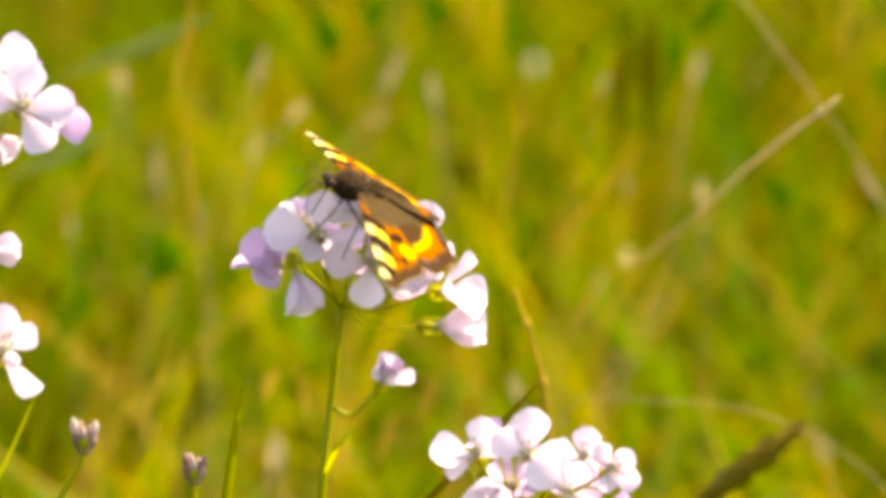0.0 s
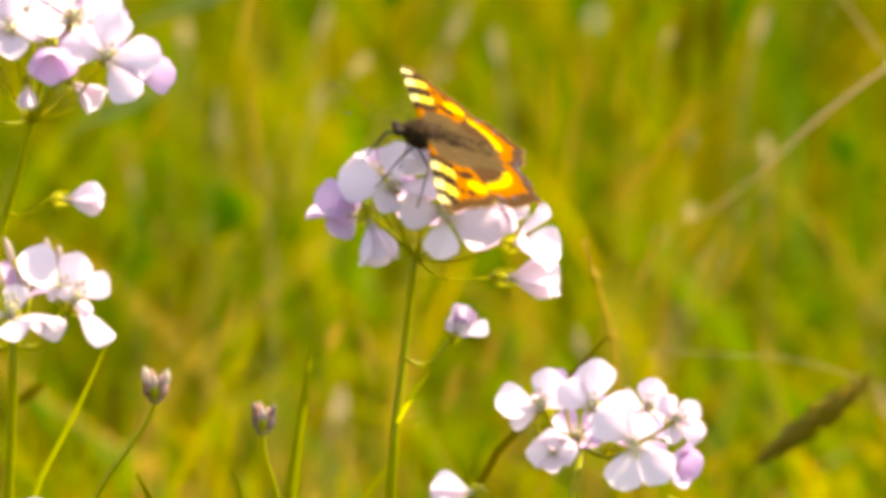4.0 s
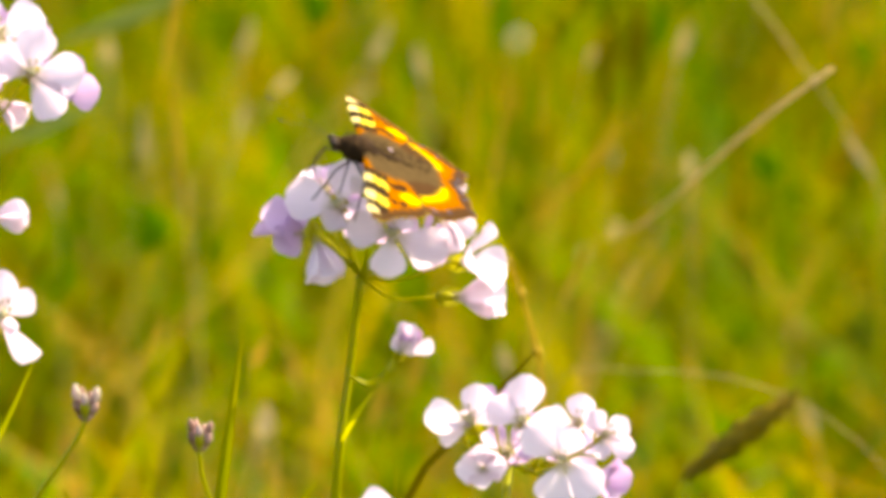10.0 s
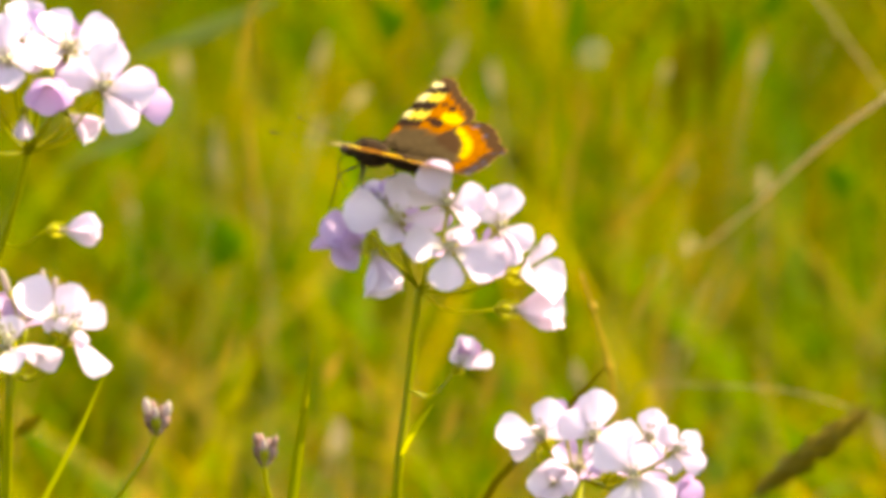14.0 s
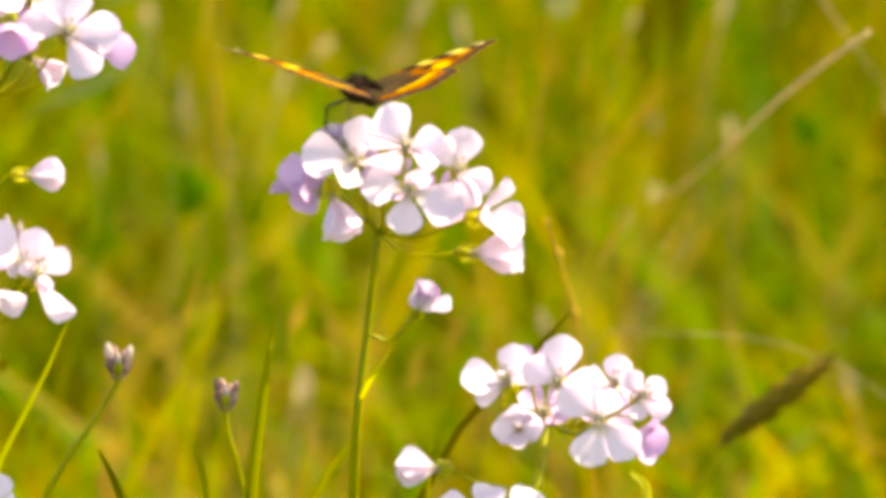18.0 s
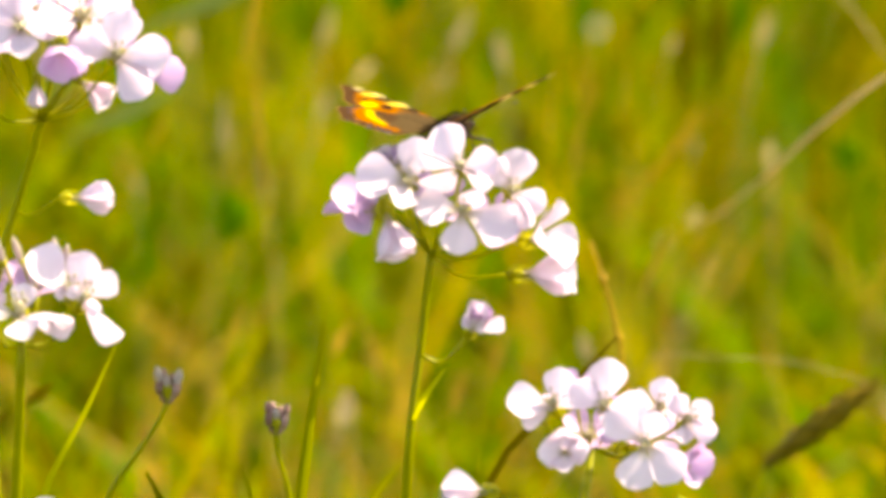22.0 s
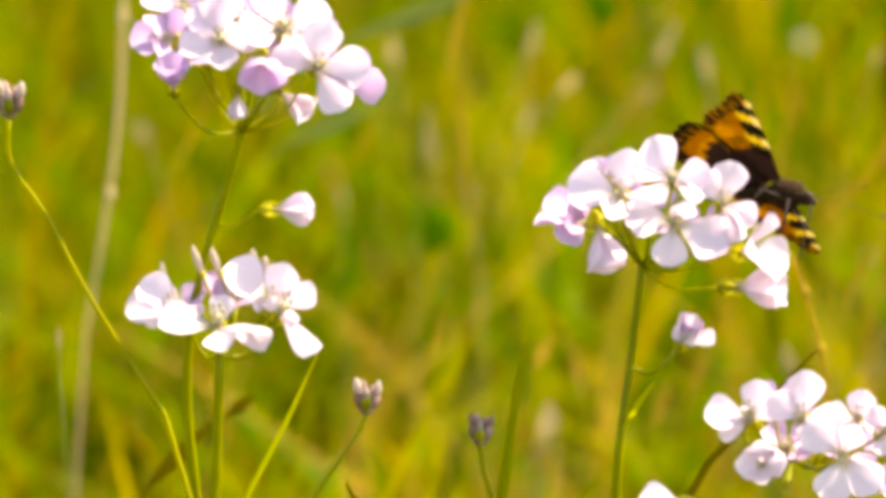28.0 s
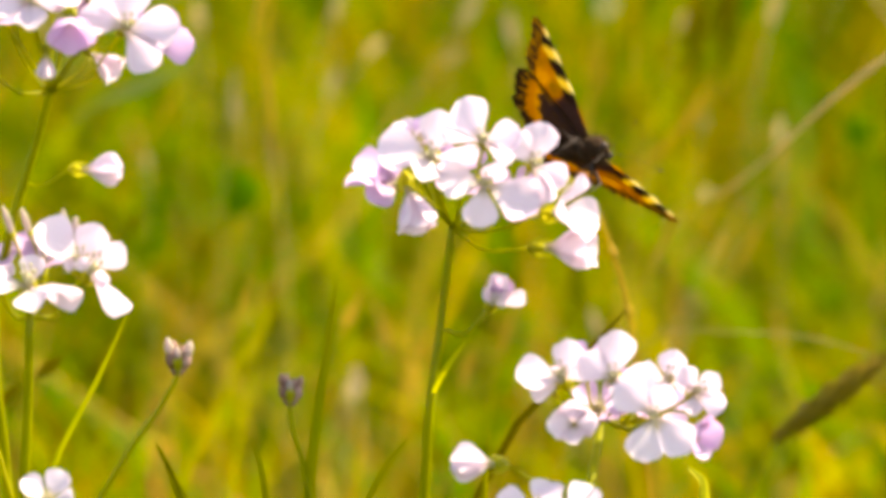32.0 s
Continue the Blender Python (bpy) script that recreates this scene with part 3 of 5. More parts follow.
left_plant = cuckooflower(
    "cuckooflower with open white flowers seen from the side",
    [(-0.0852, -0.0100, 0.0000), (-0.0844, -0.0100, 0.2647), (-0.0837, -0.0100, 0.2781), (-0.0833, -0.0100, 0.2912), (-0.0832, -0.0080, 0.2939)],
    (-0.0834, -0.0080, 0.2917),
    [
        ((-0.0821, 0.0040, 0.2975), (0.1, -0.35, 0.9), 0.0078, (150, 60, -30, -110), 30, True),
        ((-0.0905, 0.0040, 0.2958), (-0.2, -0.35, 0.9), 0.0076, (140, 50, -40, -120), 26, True),
    ],
    [
        ((-0.0805, 0.0060, 0.2996), (0.0, -0.1, 1.0), 0.0062, True, 80, None),
    ],
    slim=[
        ((-0.0864, 0.0020, 0.3034), (-0.0886, 0.0020, 0.3099)), ((-0.0834, 0.0040, 0.3033), (-0.0852, 0.0040, 0.3089)), ((-0.0937, 0.0000, 0.3004), (-0.0943, 0.0000, 0.3074)),
        ((-0.0772, 0.0080, 0.3026), (-0.0777, 0.0080, 0.3076)), ((-0.0755, 0.0080, 0.3023), (-0.0753, 0.0080, 0.3062)),
    ],
)
LEFT_FORK = (-0.0834, -0.0080, 0.2917)
bloom(left_plant, LEFT_FORK, (-0.0834, -0.0120, 0.2983), (0.0, -0.24, 0.97), 0.0100, ((174, 1.12, 6, 46), (-2, 1.02, 8, 52), (-72, 0.82, 58, 0), (80, 0.62, -14, 0)))
bloom(left_plant, LEFT_FORK, (-0.0740, -0.0060, 0.3006), (0.05, -0.5, 0.85), 0.0096, ((135, 1.18, 8, 36), (68, 0.90, 6, 0), (27, 0.96, 10, 44), (165, 0.40, 30, 0)))
bloom(left_plant, LEFT_FORK, (-0.0906, -0.0060, 0.2996), (-0.4, -0.3, 0.85), 0.0092, ((144, 1.02, 10, 14), (179, 1.10, -8, 30), (197, 0.76, -4, 40), (20, 0.52, 20, 52)))
bloom(left_plant, LEFT_FORK, (-0.0722, -0.0100, 0.3004), (0.40, -0.22, 0.88), 0.0092, ((-40, 1.10, 6, 56), (-16, 0.52, 30, 20), (120, 0.44, 30, 0)))
upper_plant = cuckooflower(
    "cuckooflower with a crowded white and lilac flower head",
    [(-0.0877, 0.0060, 0.0000), (-0.0885, 0.0060, 0.2597), (-0.0901, 0.0060, 0.2776), (-0.0897, 0.0060, 0.2897), (-0.0866, 0.0060, 0.3062), (-0.0819, 0.0060, 0.3215), (-0.0789, 0.0040, 0.3334)],
    (-0.0793, 0.0040, 0.3313),
    [
        ((-0.0715, 0.0000, 0.3518), (0.1, -0.6, 0.8), 0.0100, (120, 30, -60, -150), 14, False),
        ((-0.0895, 0.0060, 0.3529), (-0.3, -0.4, 0.85), 0.0095, (140, 50, -40, -130), 18, True),
        ((-0.0765, 0.0080, 0.3497), (0.0, -0.5, 0.85), 0.0085, (120, 30, -60, -150), 20, True),
        ((-0.0680, 0.0040, 0.3475), (0.1, -0.6, 0.75), 0.0085, (130, 40, -50, -140), 20, True),
        ((-0.0878, 0.0020, 0.3469), (-0.2, -0.6, 0.75), 0.0080, (130, 40, -50, -140), 22, True),
        ((-0.0792, 0.0100, 0.3496), (0.0, -0.5, 0.85), 0.0100, (100, 10, -80, -170), 15, False),
    ],
    [
        ((-0.0750, -0.0140, 0.3507), (0.05, -0.90, -0.40), 0.0078, True, 54, None),
        ((-0.0912, -0.0100, 0.3433), (-0.05, -0.40, 0.92), 0.0072, True, 58, None),
        ((-0.0798, -0.0040, 0.3410), (0.0, -0.2, -0.97), 0.0050, False, 78, None),
        ((-0.0717, 0.0020, 0.3394), (0.6, -0.2, -0.4), 0.0070, False, 66, None),
        ((-0.0737, 0.0000, 0.3177), (0.96, -0.2, 0.05), 0.0082, False, 74, (-0.0841, 0.0060, 0.3133)),
    ],
)
UPPER_FORK = (-0.0793, 0.0040, 0.3313)
bloom(upper_plant, UPPER_FORK, (-0.0823, -0.0080, 0.3522), (-0.05, -0.85, 0.5), 0.0090, ((95, 0.98, 10, 0), (197, 0.92, 12, 26), (-85, 0.82, 42, 0), (8, 0.72, 30, 10), (131, 0.92, 6, 10)))
bloom(upper_plant, UPPER_FORK, (-0.0651, -0.0110, 0.3476), (0.25, -0.75, 0.6), 0.0098, ((77, 0.94, 8, 0), (161, 0.88, 12, 0), (-50, 0.98, 10, 14), (1, 1.06, 10, 0)))
bloom(upper_plant, UPPER_FORK, (-0.0606, -0.0020, 0.3432), (0.55, -0.5, 0.4), 0.0088, ((-8, 0.96, 10, 20), (48, 0.80, 10, 0), (-30, 0.50, 20, 0)), True)
bloom(upper_plant, UPPER_FORK, (-0.0918, -0.0020, 0.3506), (-0.7, -0.5, 0.3), 0.0088, ((184, 0.92, 18, 24), (132, 0.66, 26, 30), (215, 0.60, 44, 0), (80, 0.70, 12, 0)), True)
cuckooflower(
    "small white cuckooflower low in the grass",
    [(0.0130, -0.0200, 0.0000), (0.0132, -0.0200, 0.2495), (0.0135, -0.0200, 0.2533)],
    (0.0135, -0.0200, 0.2533),
    [
        ((0.0109, -0.0220, 0.2578), (-0.1, -0.5, 0.85), 0.0085, (160, 70, -20, -110), 12, False),
        ((0.0166, -0.0220, 0.2567), (0.15, -0.5, 0.85), 0.0085, (150, 60, -30, -120), 12, False),
    ], [],
)
cuckooflower(
    "small white cuckooflower in the grass, barely open",
    [(-0.0803, -0.0200, 0.0000), (-0.0801, -0.0200, 0.2555), (-0.0798, -0.0200, 0.2582)],
    (-0.0799, -0.0200, 0.2576),
    [((-0.0797, -0.0200, 0.2595), (0.0, -0.6, 0.8), 0.0070, (150, 60, -30, -120), 25, False)], [],
)


def budding_stalk(label, tip, low, size, dull=False):
    """A thin stalk that ends in a tuft of unopened purple buds with pale tips."""
    base = Vector(low[-1])
    base.z = -0.01
    stalk = thing("budding_stalk", label, "flower bud", base, "cuckooflower buds on thin stalks")
    rel = lambda p: Vector(p) - base
    tube("stem", [rel(p) for p in reversed(low)] + [rel(tip)], [0.0007, 0.0005, 0.00045], STEM, stalk, sides=6, steps=18)
    for k, (sx, dx, dy, h) in enumerate(((-0.16, -0.28, -0.10, 1.14), (0.02, 0.00, -0.20, 0.88), (0.20, 0.38, -0.05, 1.00), (0.10, 0.16, 0.20, 0.80), (-0.06, -0.10, 0.16, 1.02))):
        foot = rel(tip)
        root = foot + Vector((sx, dy * 0.4, 0.20)) * size
        top = foot + Vector((dx, dy, h)) * size
        green, pale = k in (1, 3), k in (0, 2) and not dull
        cup = part("bud", mesh_of("bud", *merged(tube_data([foot, root], [0.0003, 0.0005], 6), egg(root.lerp(top, 0.34), top - root, size * 0.60, size * 0.165, 7, 8)), SEPAL if green else PURPLE), stalk)
        part("petal_tip", mesh_of("petal_tip", *egg(root.lerp(top, 0.74), top - root, size * (0.62 if pale else 0.5), size * (0.140 if pale else 0.125), 6, 7), PETAL if pale else LILAC_SHADED if k == 1 else PURPLE), cup, "pale petal tip" if pale else "")
    return stalk


left_stalk = budding_stalk("thin stalk with a tuft of purple buds with pale tips", (-0.0565, 0.0000, 0.2779), [(-0.0573, 0.0000, 0.2760), (-0.0597, 0.0000, 0.2718), (-0.0658, 0.0000, 0.2630), (-0.0701, 0.0000, 0.0000)], 0.0062)
mid_stalk = budding_stalk("thin stalk with small dull purple buds", (-0.0353, 0.0000, 0.2719), [(-0.0350, 0.0000, 0.2686), (-0.0332, 0.0000, 0.2620), (-0.0311, 0.0000, 0.0000)], 0.0058, True)
budding_stalk("long curved stalk that ends in purple buds", (-0.1223, 0.0000, 0.3349), [(-0.1223, 0.0000, 0.3274), (-0.1163, 0.0000, 0.3176), (-0.1086, 0.0000, 0.3024), (-0.1004, 0.0000, 0.2882), (-0.0937, 0.0000, 0.2772), (-0.0870, 0.0000, 0.0000)], 0.0066)


# ---- single grasses that stand out ----
def grass_blade(label, points, widths, material, category="grass"):
    base = Vector(points[0])
    v, f = ribbon_data([Vector(p) - base for p in points], widths, (0.25, -1, 0.35), 0.3, 12)
    ob = new("grass_shoot", mesh_of("grass_shoot", v, f, material))
    ob.location = base
    return tagged(ob, label, category, "single grasses")


def dry_stalk(label, points, radius, material=STRAW, knots=(0.45, 0.75), taper=(1.0, 0.9, 0.7)):
    base = Vector(points[0])
    stalk = thing("dry_grass_stalk", label, "dry grass", base, "dry stalks")
    tube("stem", [Vector(p) - base for p in points], [radius * k for k in taper], material, stalk, sides=6, steps=16)
    for k in knots:
        line = smooth_line([Vector(p) - base for p in points], 21)
        part("node", mesh_of("node", *egg(line[int(k * 20)], line[int(k * 20) + 1] - line[int(k * 20)], radius * 6, radius * 1.7, 6, 7), material), stalk)
    return stalk


grass_blade("upright pointed grass blade in front of the meadow", [(-0.0332, 0.0000, 0.0000), (-0.0313, 0.0000, 0.2618), (-0.0291, 0.0000, 0.2785), (-0.0266, 0.0000, 0.2963)], [0.0022, 0.0022, 0.0017, 0.0002], GREEN)
grass_blade("pale grass blade beside the white flowers", [(-0.0830, 0.0040, 0.0000), (-0.0792, 0.0040, 0.2604), (-0.0712, 0.0040, 0.2761), (-0.0656, 0.0040, 0.2887)], [0.0013, 0.0011, 0.0009, 0.0002], STEM)
grass_blade("short green pointed grass shoot at the flowers", [(-0.0551, -0.0100, 0.0000), (-0.0577, -0.0100, 0.2628), (-0.0600, -0.0100, 0.2681)], [0.0016, 0.0014, 0.0002], GREEN)
grass_blade("short green pointed grass shoot at the flowers", [(-0.0389, -0.0100, 0.0000), (-0.0396, -0.0100, 0.2564), (-0.0409, -0.0100, 0.2641), (-0.0424, -0.0100, 0.2690)], [0.0018, 0.0015, 0.0010, 0.0002], GREEN)
grass_blade("short green pointed grass shoot at the flowers", [(-0.0515, -0.0100, 0.0000), (-0.0541, -0.0100, 0.2552), (-0.0577, -0.0100, 0.2629), (-0.0602, -0.0100, 0.2675)], [0.0020, 0.0017, 0.0011, 0.0002], GREEN)
grass_blade("slender grass blade leaning over", [(-0.0233, 0.0100, 0.0000), (-0.0217, 0.0100, 0.2490), (-0.0170, 0.0100, 0.2579), (-0.0127, 0.0100, 0.2635)], [0.0016, 0.0014, 0.0010, 0.0002], GREEN)
grass_blade("thin upright green grass blade", [(0.0006, 0.0000, 0.0000), (0.0008, 0.0000, 0.2533), (0.0014, 0.0000, 0.2633), (0.0017, 0.0000, 0.2710)], [0.0013, 0.0012, 0.0008, 0.0002], GREEN)
grass_blade("curled yellow leaf under the flower head", [(0.0423, 0.0000, 0.0000), (0.0420, 0.0000, 0.2534), (0.0415, 0.0000, 0.2579), (0.0390, 0.0000, 0.2601)], [0.0020, 0.0022, 0.0016, 0.0006], SEPAL)
grass_blade("dark brown bent leaf behind the white flowers", [(-0.0014, 0.0200, 0.0000), (0.0060, 0.0200, 0.2612), (0.0198, 0.0200, 0.2762), (0.0277, 0.0200, 0.2851)], [0.0010, 0.0015, 0.0015, 0.0003], RUST)
dry_stalk("bent pale dry grass stalk", [(0.0340, 0.1500, 0.0000), (0.0312, 0.1500, 0.2399), (0.0298, 0.1500, 0.2482), (0.0268, 0.1500, 0.2588), (0.0243, 0.1500, 0.2664)], 0.0005)
dry_stalk("thin dry stalk lying across the grass", [(0.0266, 0.4000, 0.0000), (0.0386, 0.2400, 0.2161), (0.0523, 0.2200, 0.2216), (0.0711, 0.2200, 0.2200), (0.0899, 0.2200, 0.2124), (0.1138, 0.2200, 0.1891)], 0.00016, PALE, (0.36, 0.48))
dry_stalk("long slanting dry grass stalk", [(0.0464, 0.8000, 0.0000), (0.0548, 0.5400, 0.1582), (0.0614, 0.2550, 0.2498), (0.0745, 0.2150, 0.2745), (0.0897, 0.1800, 0.2969)], 0.00050, BLEACHED, (0.95,), (0.2, 0.25, 0.5, 1.0, 0.85))
dry_stalk("dry grass stalk that crosses another", [(0.1224, 0.3400, 0.0000), (0.1138, 0.3400, 0.1913), (0.1078, 0.3400, 0.2196), (0.1029, 0.3300, 0.2383), (0.0916, 0.3300, 0.2553), (0.0817, 0.3300, 0.2692), (0.0738, 0.3300, 0.2800)], 0.00026, PALE, (0.2, 0.75), (0.15, 0.2, 0.3, 0.6, 1.1, 0.8))
dry_stalk("tall beige dry stalk, slightly bowed", [(-0.1272, 0.3000, 0.0000), (-0.1256, 0.3000, 0.2055), (-0.1213, 0.3000, 0.2295), (-0.1177, 0.3000, 0.2571), (-0.1167, 0.3000, 0.2820), (-0.1160, 0.3000, 0.2994)], 0.0006, BLEACHED, taper=(0.5, 0.5, 0.7, 0.9, 0.9, 0.8))


def seed_stalk():
    foot, tip = Vector((0.0614, 0.2000, 0.2046)), Vector((0.0839, 0.2000, 0.2223))
    base = Vector((0.0529, 0.2000, 0.0000))
    stalk = thing("grass_seed_head", "dark brown leaning grass seed head on a thin stem", "grass", base, "single grasses")
    tube("stem", [Vector((0, 0, 0)), Vector((0.0552, 0.2000, 0.1894)) - base, foot - base], [0.0008, 0.0006, 0.0006], STEM, stalk, sides=6, steps=12)
    along = (tip - foot).normalized()
    side = along.cross(Vector((0, -1, 0))).normalized()
    depth = along.cross(side)
    core = tube_data([foot - base, foot.lerp(tip, 0.3) - base, foot.lerp(tip, 0.75) - base, tip - base], [0.0006, 0.0024, 0.0021, 0.0003], 8)
    part("spike", mesh_of("spike", *core, SEED), stalk)
    rng = random.Random(4)
    for k in range(34):
        s = (k + 0.5) / 34
        swell = math.sin(math.pi * (0.08 + 0.86 * s)) * 0.0024
        a = k * 2.4
        d = side * math.cos(a) + depth * math.sin(a)
        at = foot.lerp(tip, s) - base + d * swell
        part("spikelet", mesh_of("spikelet", *egg(at, along + d * 0.35, 0.0046, 0.0008, 6, 6, 0.4), SEED), stalk)
    return stalk


seed_stalk()


# ---- blurred plants, and dark leaves in place of shade, further back ----
def back_leaf(name, label, foot, tip, width, material, bow=0.0):
    """A leaf on a thin stalk that rises from the soil: foot and tip of its blade."""
    foot, tip = Vector(foot), Vector(tip)
    base = Vector((foot.x + (foot.x - tip.x) * 0.4, foot.y + 0.02, 0.0))
    mid = foot.lerp(tip, 0.5) + Vector((bow, 0, 0))
    v, f = ribbon_data([Vector((0, 0, 0)), foot - base, mid - base, tip - base], [0.00008, 0.00012, width, width * 0.15], (0.1, -1, 0.3), 0.2, 15)
    ob = new(name, mesh_of(name, v, f, material))
    ob.location = base
    return tagged(ob, label, "leaf plant", "leaves behind the flowers")


FADED = "pale withered leaf standing in the grass"
for foot, tip, width in (
    ((-0.0463, 0.5000, 0.1745), (-0.0477, 0.5000, 0.1876), 0.0041), ((-0.0550, 0.5000, 0.1855), (-0.0569, 0.5000, 0.1999), 0.0034), ((-0.0635, 0.5000, 0.2108), (-0.0647, 0.5000, 0.2196), 0.0038),
    ((-0.0326, 0.5000, 0.2140), (-0.0314, 0.5000, 0.2235), 0.0034), ((0.0089, 0.5000, 0.2063), (0.0064, 0.5000, 0.2165), 0.0036), ((-0.0043, 0.5000, 0.2138), (0.0012, 0.5000, 0.2212), 0.0037),
    ((-0.0082, 0.5000, 0.2036), (-0.0029, 0.5000, 0.2070), 0.0028), ((0.0679, 0.5000, 0.2121), (0.0696, 0.5000, 0.2216), 0.0041), ((0.0467, 0.5000, 0.2115), (0.0486, 0.5000, 0.2169), 0.0031),
    ((0.0710, 0.5000, 0.1821), (0.0704, 0.5000, 0.1890), 0.0033), ((0.0527, 0.5000, 0.1870), (0.0537, 0.5000, 0.1918), 0.0029), ((0.0448, 0.5000, 0.1631), (0.0469, 0.5000, 0.1686), 0.0031),
    ((-0.0247, 0.3000, 0.1825), (-0.0256, 0.3000, 0.1907), 0.0050), ((0.0268, 0.3500, 0.1811), (0.0250, 0.3500, 0.1889), 0.0055), ((-0.0766, 0.5000, 0.1774), (-0.0768, 0.5000, 0.1829), 0.0035),
    ((-0.1222, 0.5000, 0.1930), (-0.1247, 0.5000, 0.1985), 0.0078), ((-0.1224, 0.1500, 0.2454), (-0.1227, 0.1500, 0.2513), 0.0022), ((-0.0461, 0.5000, 0.1738), (-0.0482, 0.5000, 0.1883), 0.0035),
    ((0.1072, 0.3500, 0.2256), (0.1002, 0.3500, 0.2365), 0.0045), ((0.0966, 0.4000, 0.1516), (0.0939, 0.4000, 0.1596), 0.0050), ((0.1278, 0.5000, 0.1751), (0.1329, 0.5000, 0.1860), 0.0045),
):
    back_leaf("withered_plant", FADED, foot, tip, width * 0.5, PALE)
# dark leaves that stand in for shaded gaps between the grasses
GLOOM = "dark green broad leaf standing in for a shaded gap"
for foot, tip, width in (
    ((0.0243, 0.5000, 0.2094), (0.0248, 0.5040, 0.2436), 0.0034), ((0.0610, 0.5000, 0.2134), (0.0629, 0.5040, 0.2273), 0.0047), ((-0.0565, 0.4600, 0.1767), (-0.0572, 0.4640, 0.1897), 0.0123),
    ((-0.0168, 0.5000, 0.2197), (-0.0200, 0.5040, 0.2301), 0.0087), ((-0.0757, 0.4200, 0.1756), (-0.0716, 0.4240, 0.1957), 0.0031), ((-0.0452, 0.4600, 0.1739), (-0.0413, 0.4640, 0.1870), 0.0060),
    ((0.0069, 0.5000, 0.2264), (0.0049, 0.5040, 0.2355), 0.0068), ((-0.0089, 0.5000, 0.2264), (-0.0066, 0.5040, 0.2342), 0.0068), ((0.0665, 0.5000, 0.2243), (0.0757, 0.5040, 0.2368), 0.0052),
    ((0.0871, 0.4800, 0.1876), (0.0846, 0.4840, 0.1960), 0.0078),
):
    back_leaf("broad_leaved_plant", GLOOM, foot, tip, width, DOCK, 0.002)
# the first two stand in for a shadow gap, the rest are brown leaves
for foot, tip, width in (
    ((0.0503, 0.5400, 0.1833), (0.0543, 0.5440, 0.2196), 0.0040), ((0.0583, 0.5400, 0.1875), (0.0599, 0.5440, 0.2209), 0.0053), ((-0.0427, 0.3200, 0.1858), (-0.0443, 0.3240, 0.2038), 0.0018),
    ((-0.0800, 0.4000, 0.1881), (-0.0750, 0.4040, 0.1961), 0.0025),
    ((-0.1042, 0.1200, 0.2257), (-0.0912, 0.1200, 0.2398), 0.0040), ((-0.0887, 0.1400, 0.2350), (-0.0830, 0.1400, 0.2397), 0.0030),
):
    back_leaf("dead_leaved_plant", "dark brown dead leaf, or stand-in for a shadow gap", foot, tip, width, RUST)
for foot, tip, width in (
    ((-0.0731, 0.3600, 0.2538), (-0.0391, 0.3640, 0.2667), 0.0042), ((-0.0857, 0.3600, 0.2307), (-0.0634, 0.3640, 0.2399), 0.0037),
):
    back_leaf("slanting_leaf", "grey-green broad grass leaf that slants across", foot, tip, width, GREYISH)
for foot, tip, width in (
    ((-0.0564, 0.4500, 0.2003), (-0.0551, 0.4540, 0.2159), 0.0018), ((-0.0030, 0.4800, 0.2175), (0.0010, 0.4840, 0.2272), 0.0047), ((0.0088, 0.4800, 0.2121), (0.0077, 0.4840, 0.2212), 0.0031),
    ((-0.0342, 0.4800, 0.2189), (-0.0303, 0.4840, 0.2273), 0.0029), ((-0.0258, 0.4800, 0.2108), (-0.0212, 0.4840, 0.2145), 0.0029), ((0.0674, 0.4800, 0.2174), (0.0707, 0.4840, 0.2258), 0.0031),
    ((-0.0648, 0.4800, 0.2176), (-0.0642, 0.4840, 0.2233), 0.0029), ((-0.0349, 0.4800, 0.2000), (-0.0317, 0.4840, 0.2077), 0.0029), ((-0.0278, 0.3600, 0.1630), (-0.0266, 0.3640, 0.1711), 0.0070),
    ((0.0693, 0.4500, 0.1988), (0.0694, 0.4540, 0.2037), 0.0034),
):
    back_leaf("withered_plant", FADED, foot, tip, width * 0.6, PALE)
for foot, tip, width in (
    ((-0.0501, 0.3500, 0.2449), (-0.0432, 0.3540, 0.2770), 0.0016), ((-0.0435, 0.3500, 0.2180), (-0.0468, 0.3540, 0.2490), 0.0019), ((0.0224, 0.4000, 0.2037), (0.0281, 0.4040, 0.2379), 0.0014),
    ((0.0344, 0.4000, 0.2220), (0.0361, 0.4040, 0.2392), 0.0011), ((0.0181, 0.4200, 0.2073), (0.0203, 0.4240, 0.2326), 0.0011), ((0.0300, 0.4000, 0.1998), (0.0578, 0.4040, 0.2268), 0.0016),
    ((0.0368, 0.3000, 0.2107), (0.0429, 0.3040, 0.2240), 0.0022), ((0.1000, 0.4500, 0.2281), (0.1031, 0.4540, 0.2510), 0.0014), ((0.0158, 0.4500, 0.2376), (0.0171, 0.4540, 0.2511), 0.0019),
    ((0.0535, 0.4000, 0.1747), (0.0668, 0.4040, 0.1985), 0.0019), ((-0.0292, 0.3300, 0.1885), (-0.0259, 0.3340, 0.1957), 0.0027), ((-0.0039, 0.3000, 0.1829), (-0.0002, 0.3040, 0.1944), 0.0024),
    ((0.0047, 0.3200, 0.1844), (0.0084, 0.3240, 0.1973), 0.0022), ((-0.0189, 0.3500, 0.1754), (-0.0214, 0.3540, 0.1884), 0.0020),
):
    back_leaf("golden_blade", "thin golden dry grass blade among the green", foot, tip, width, STRAW)


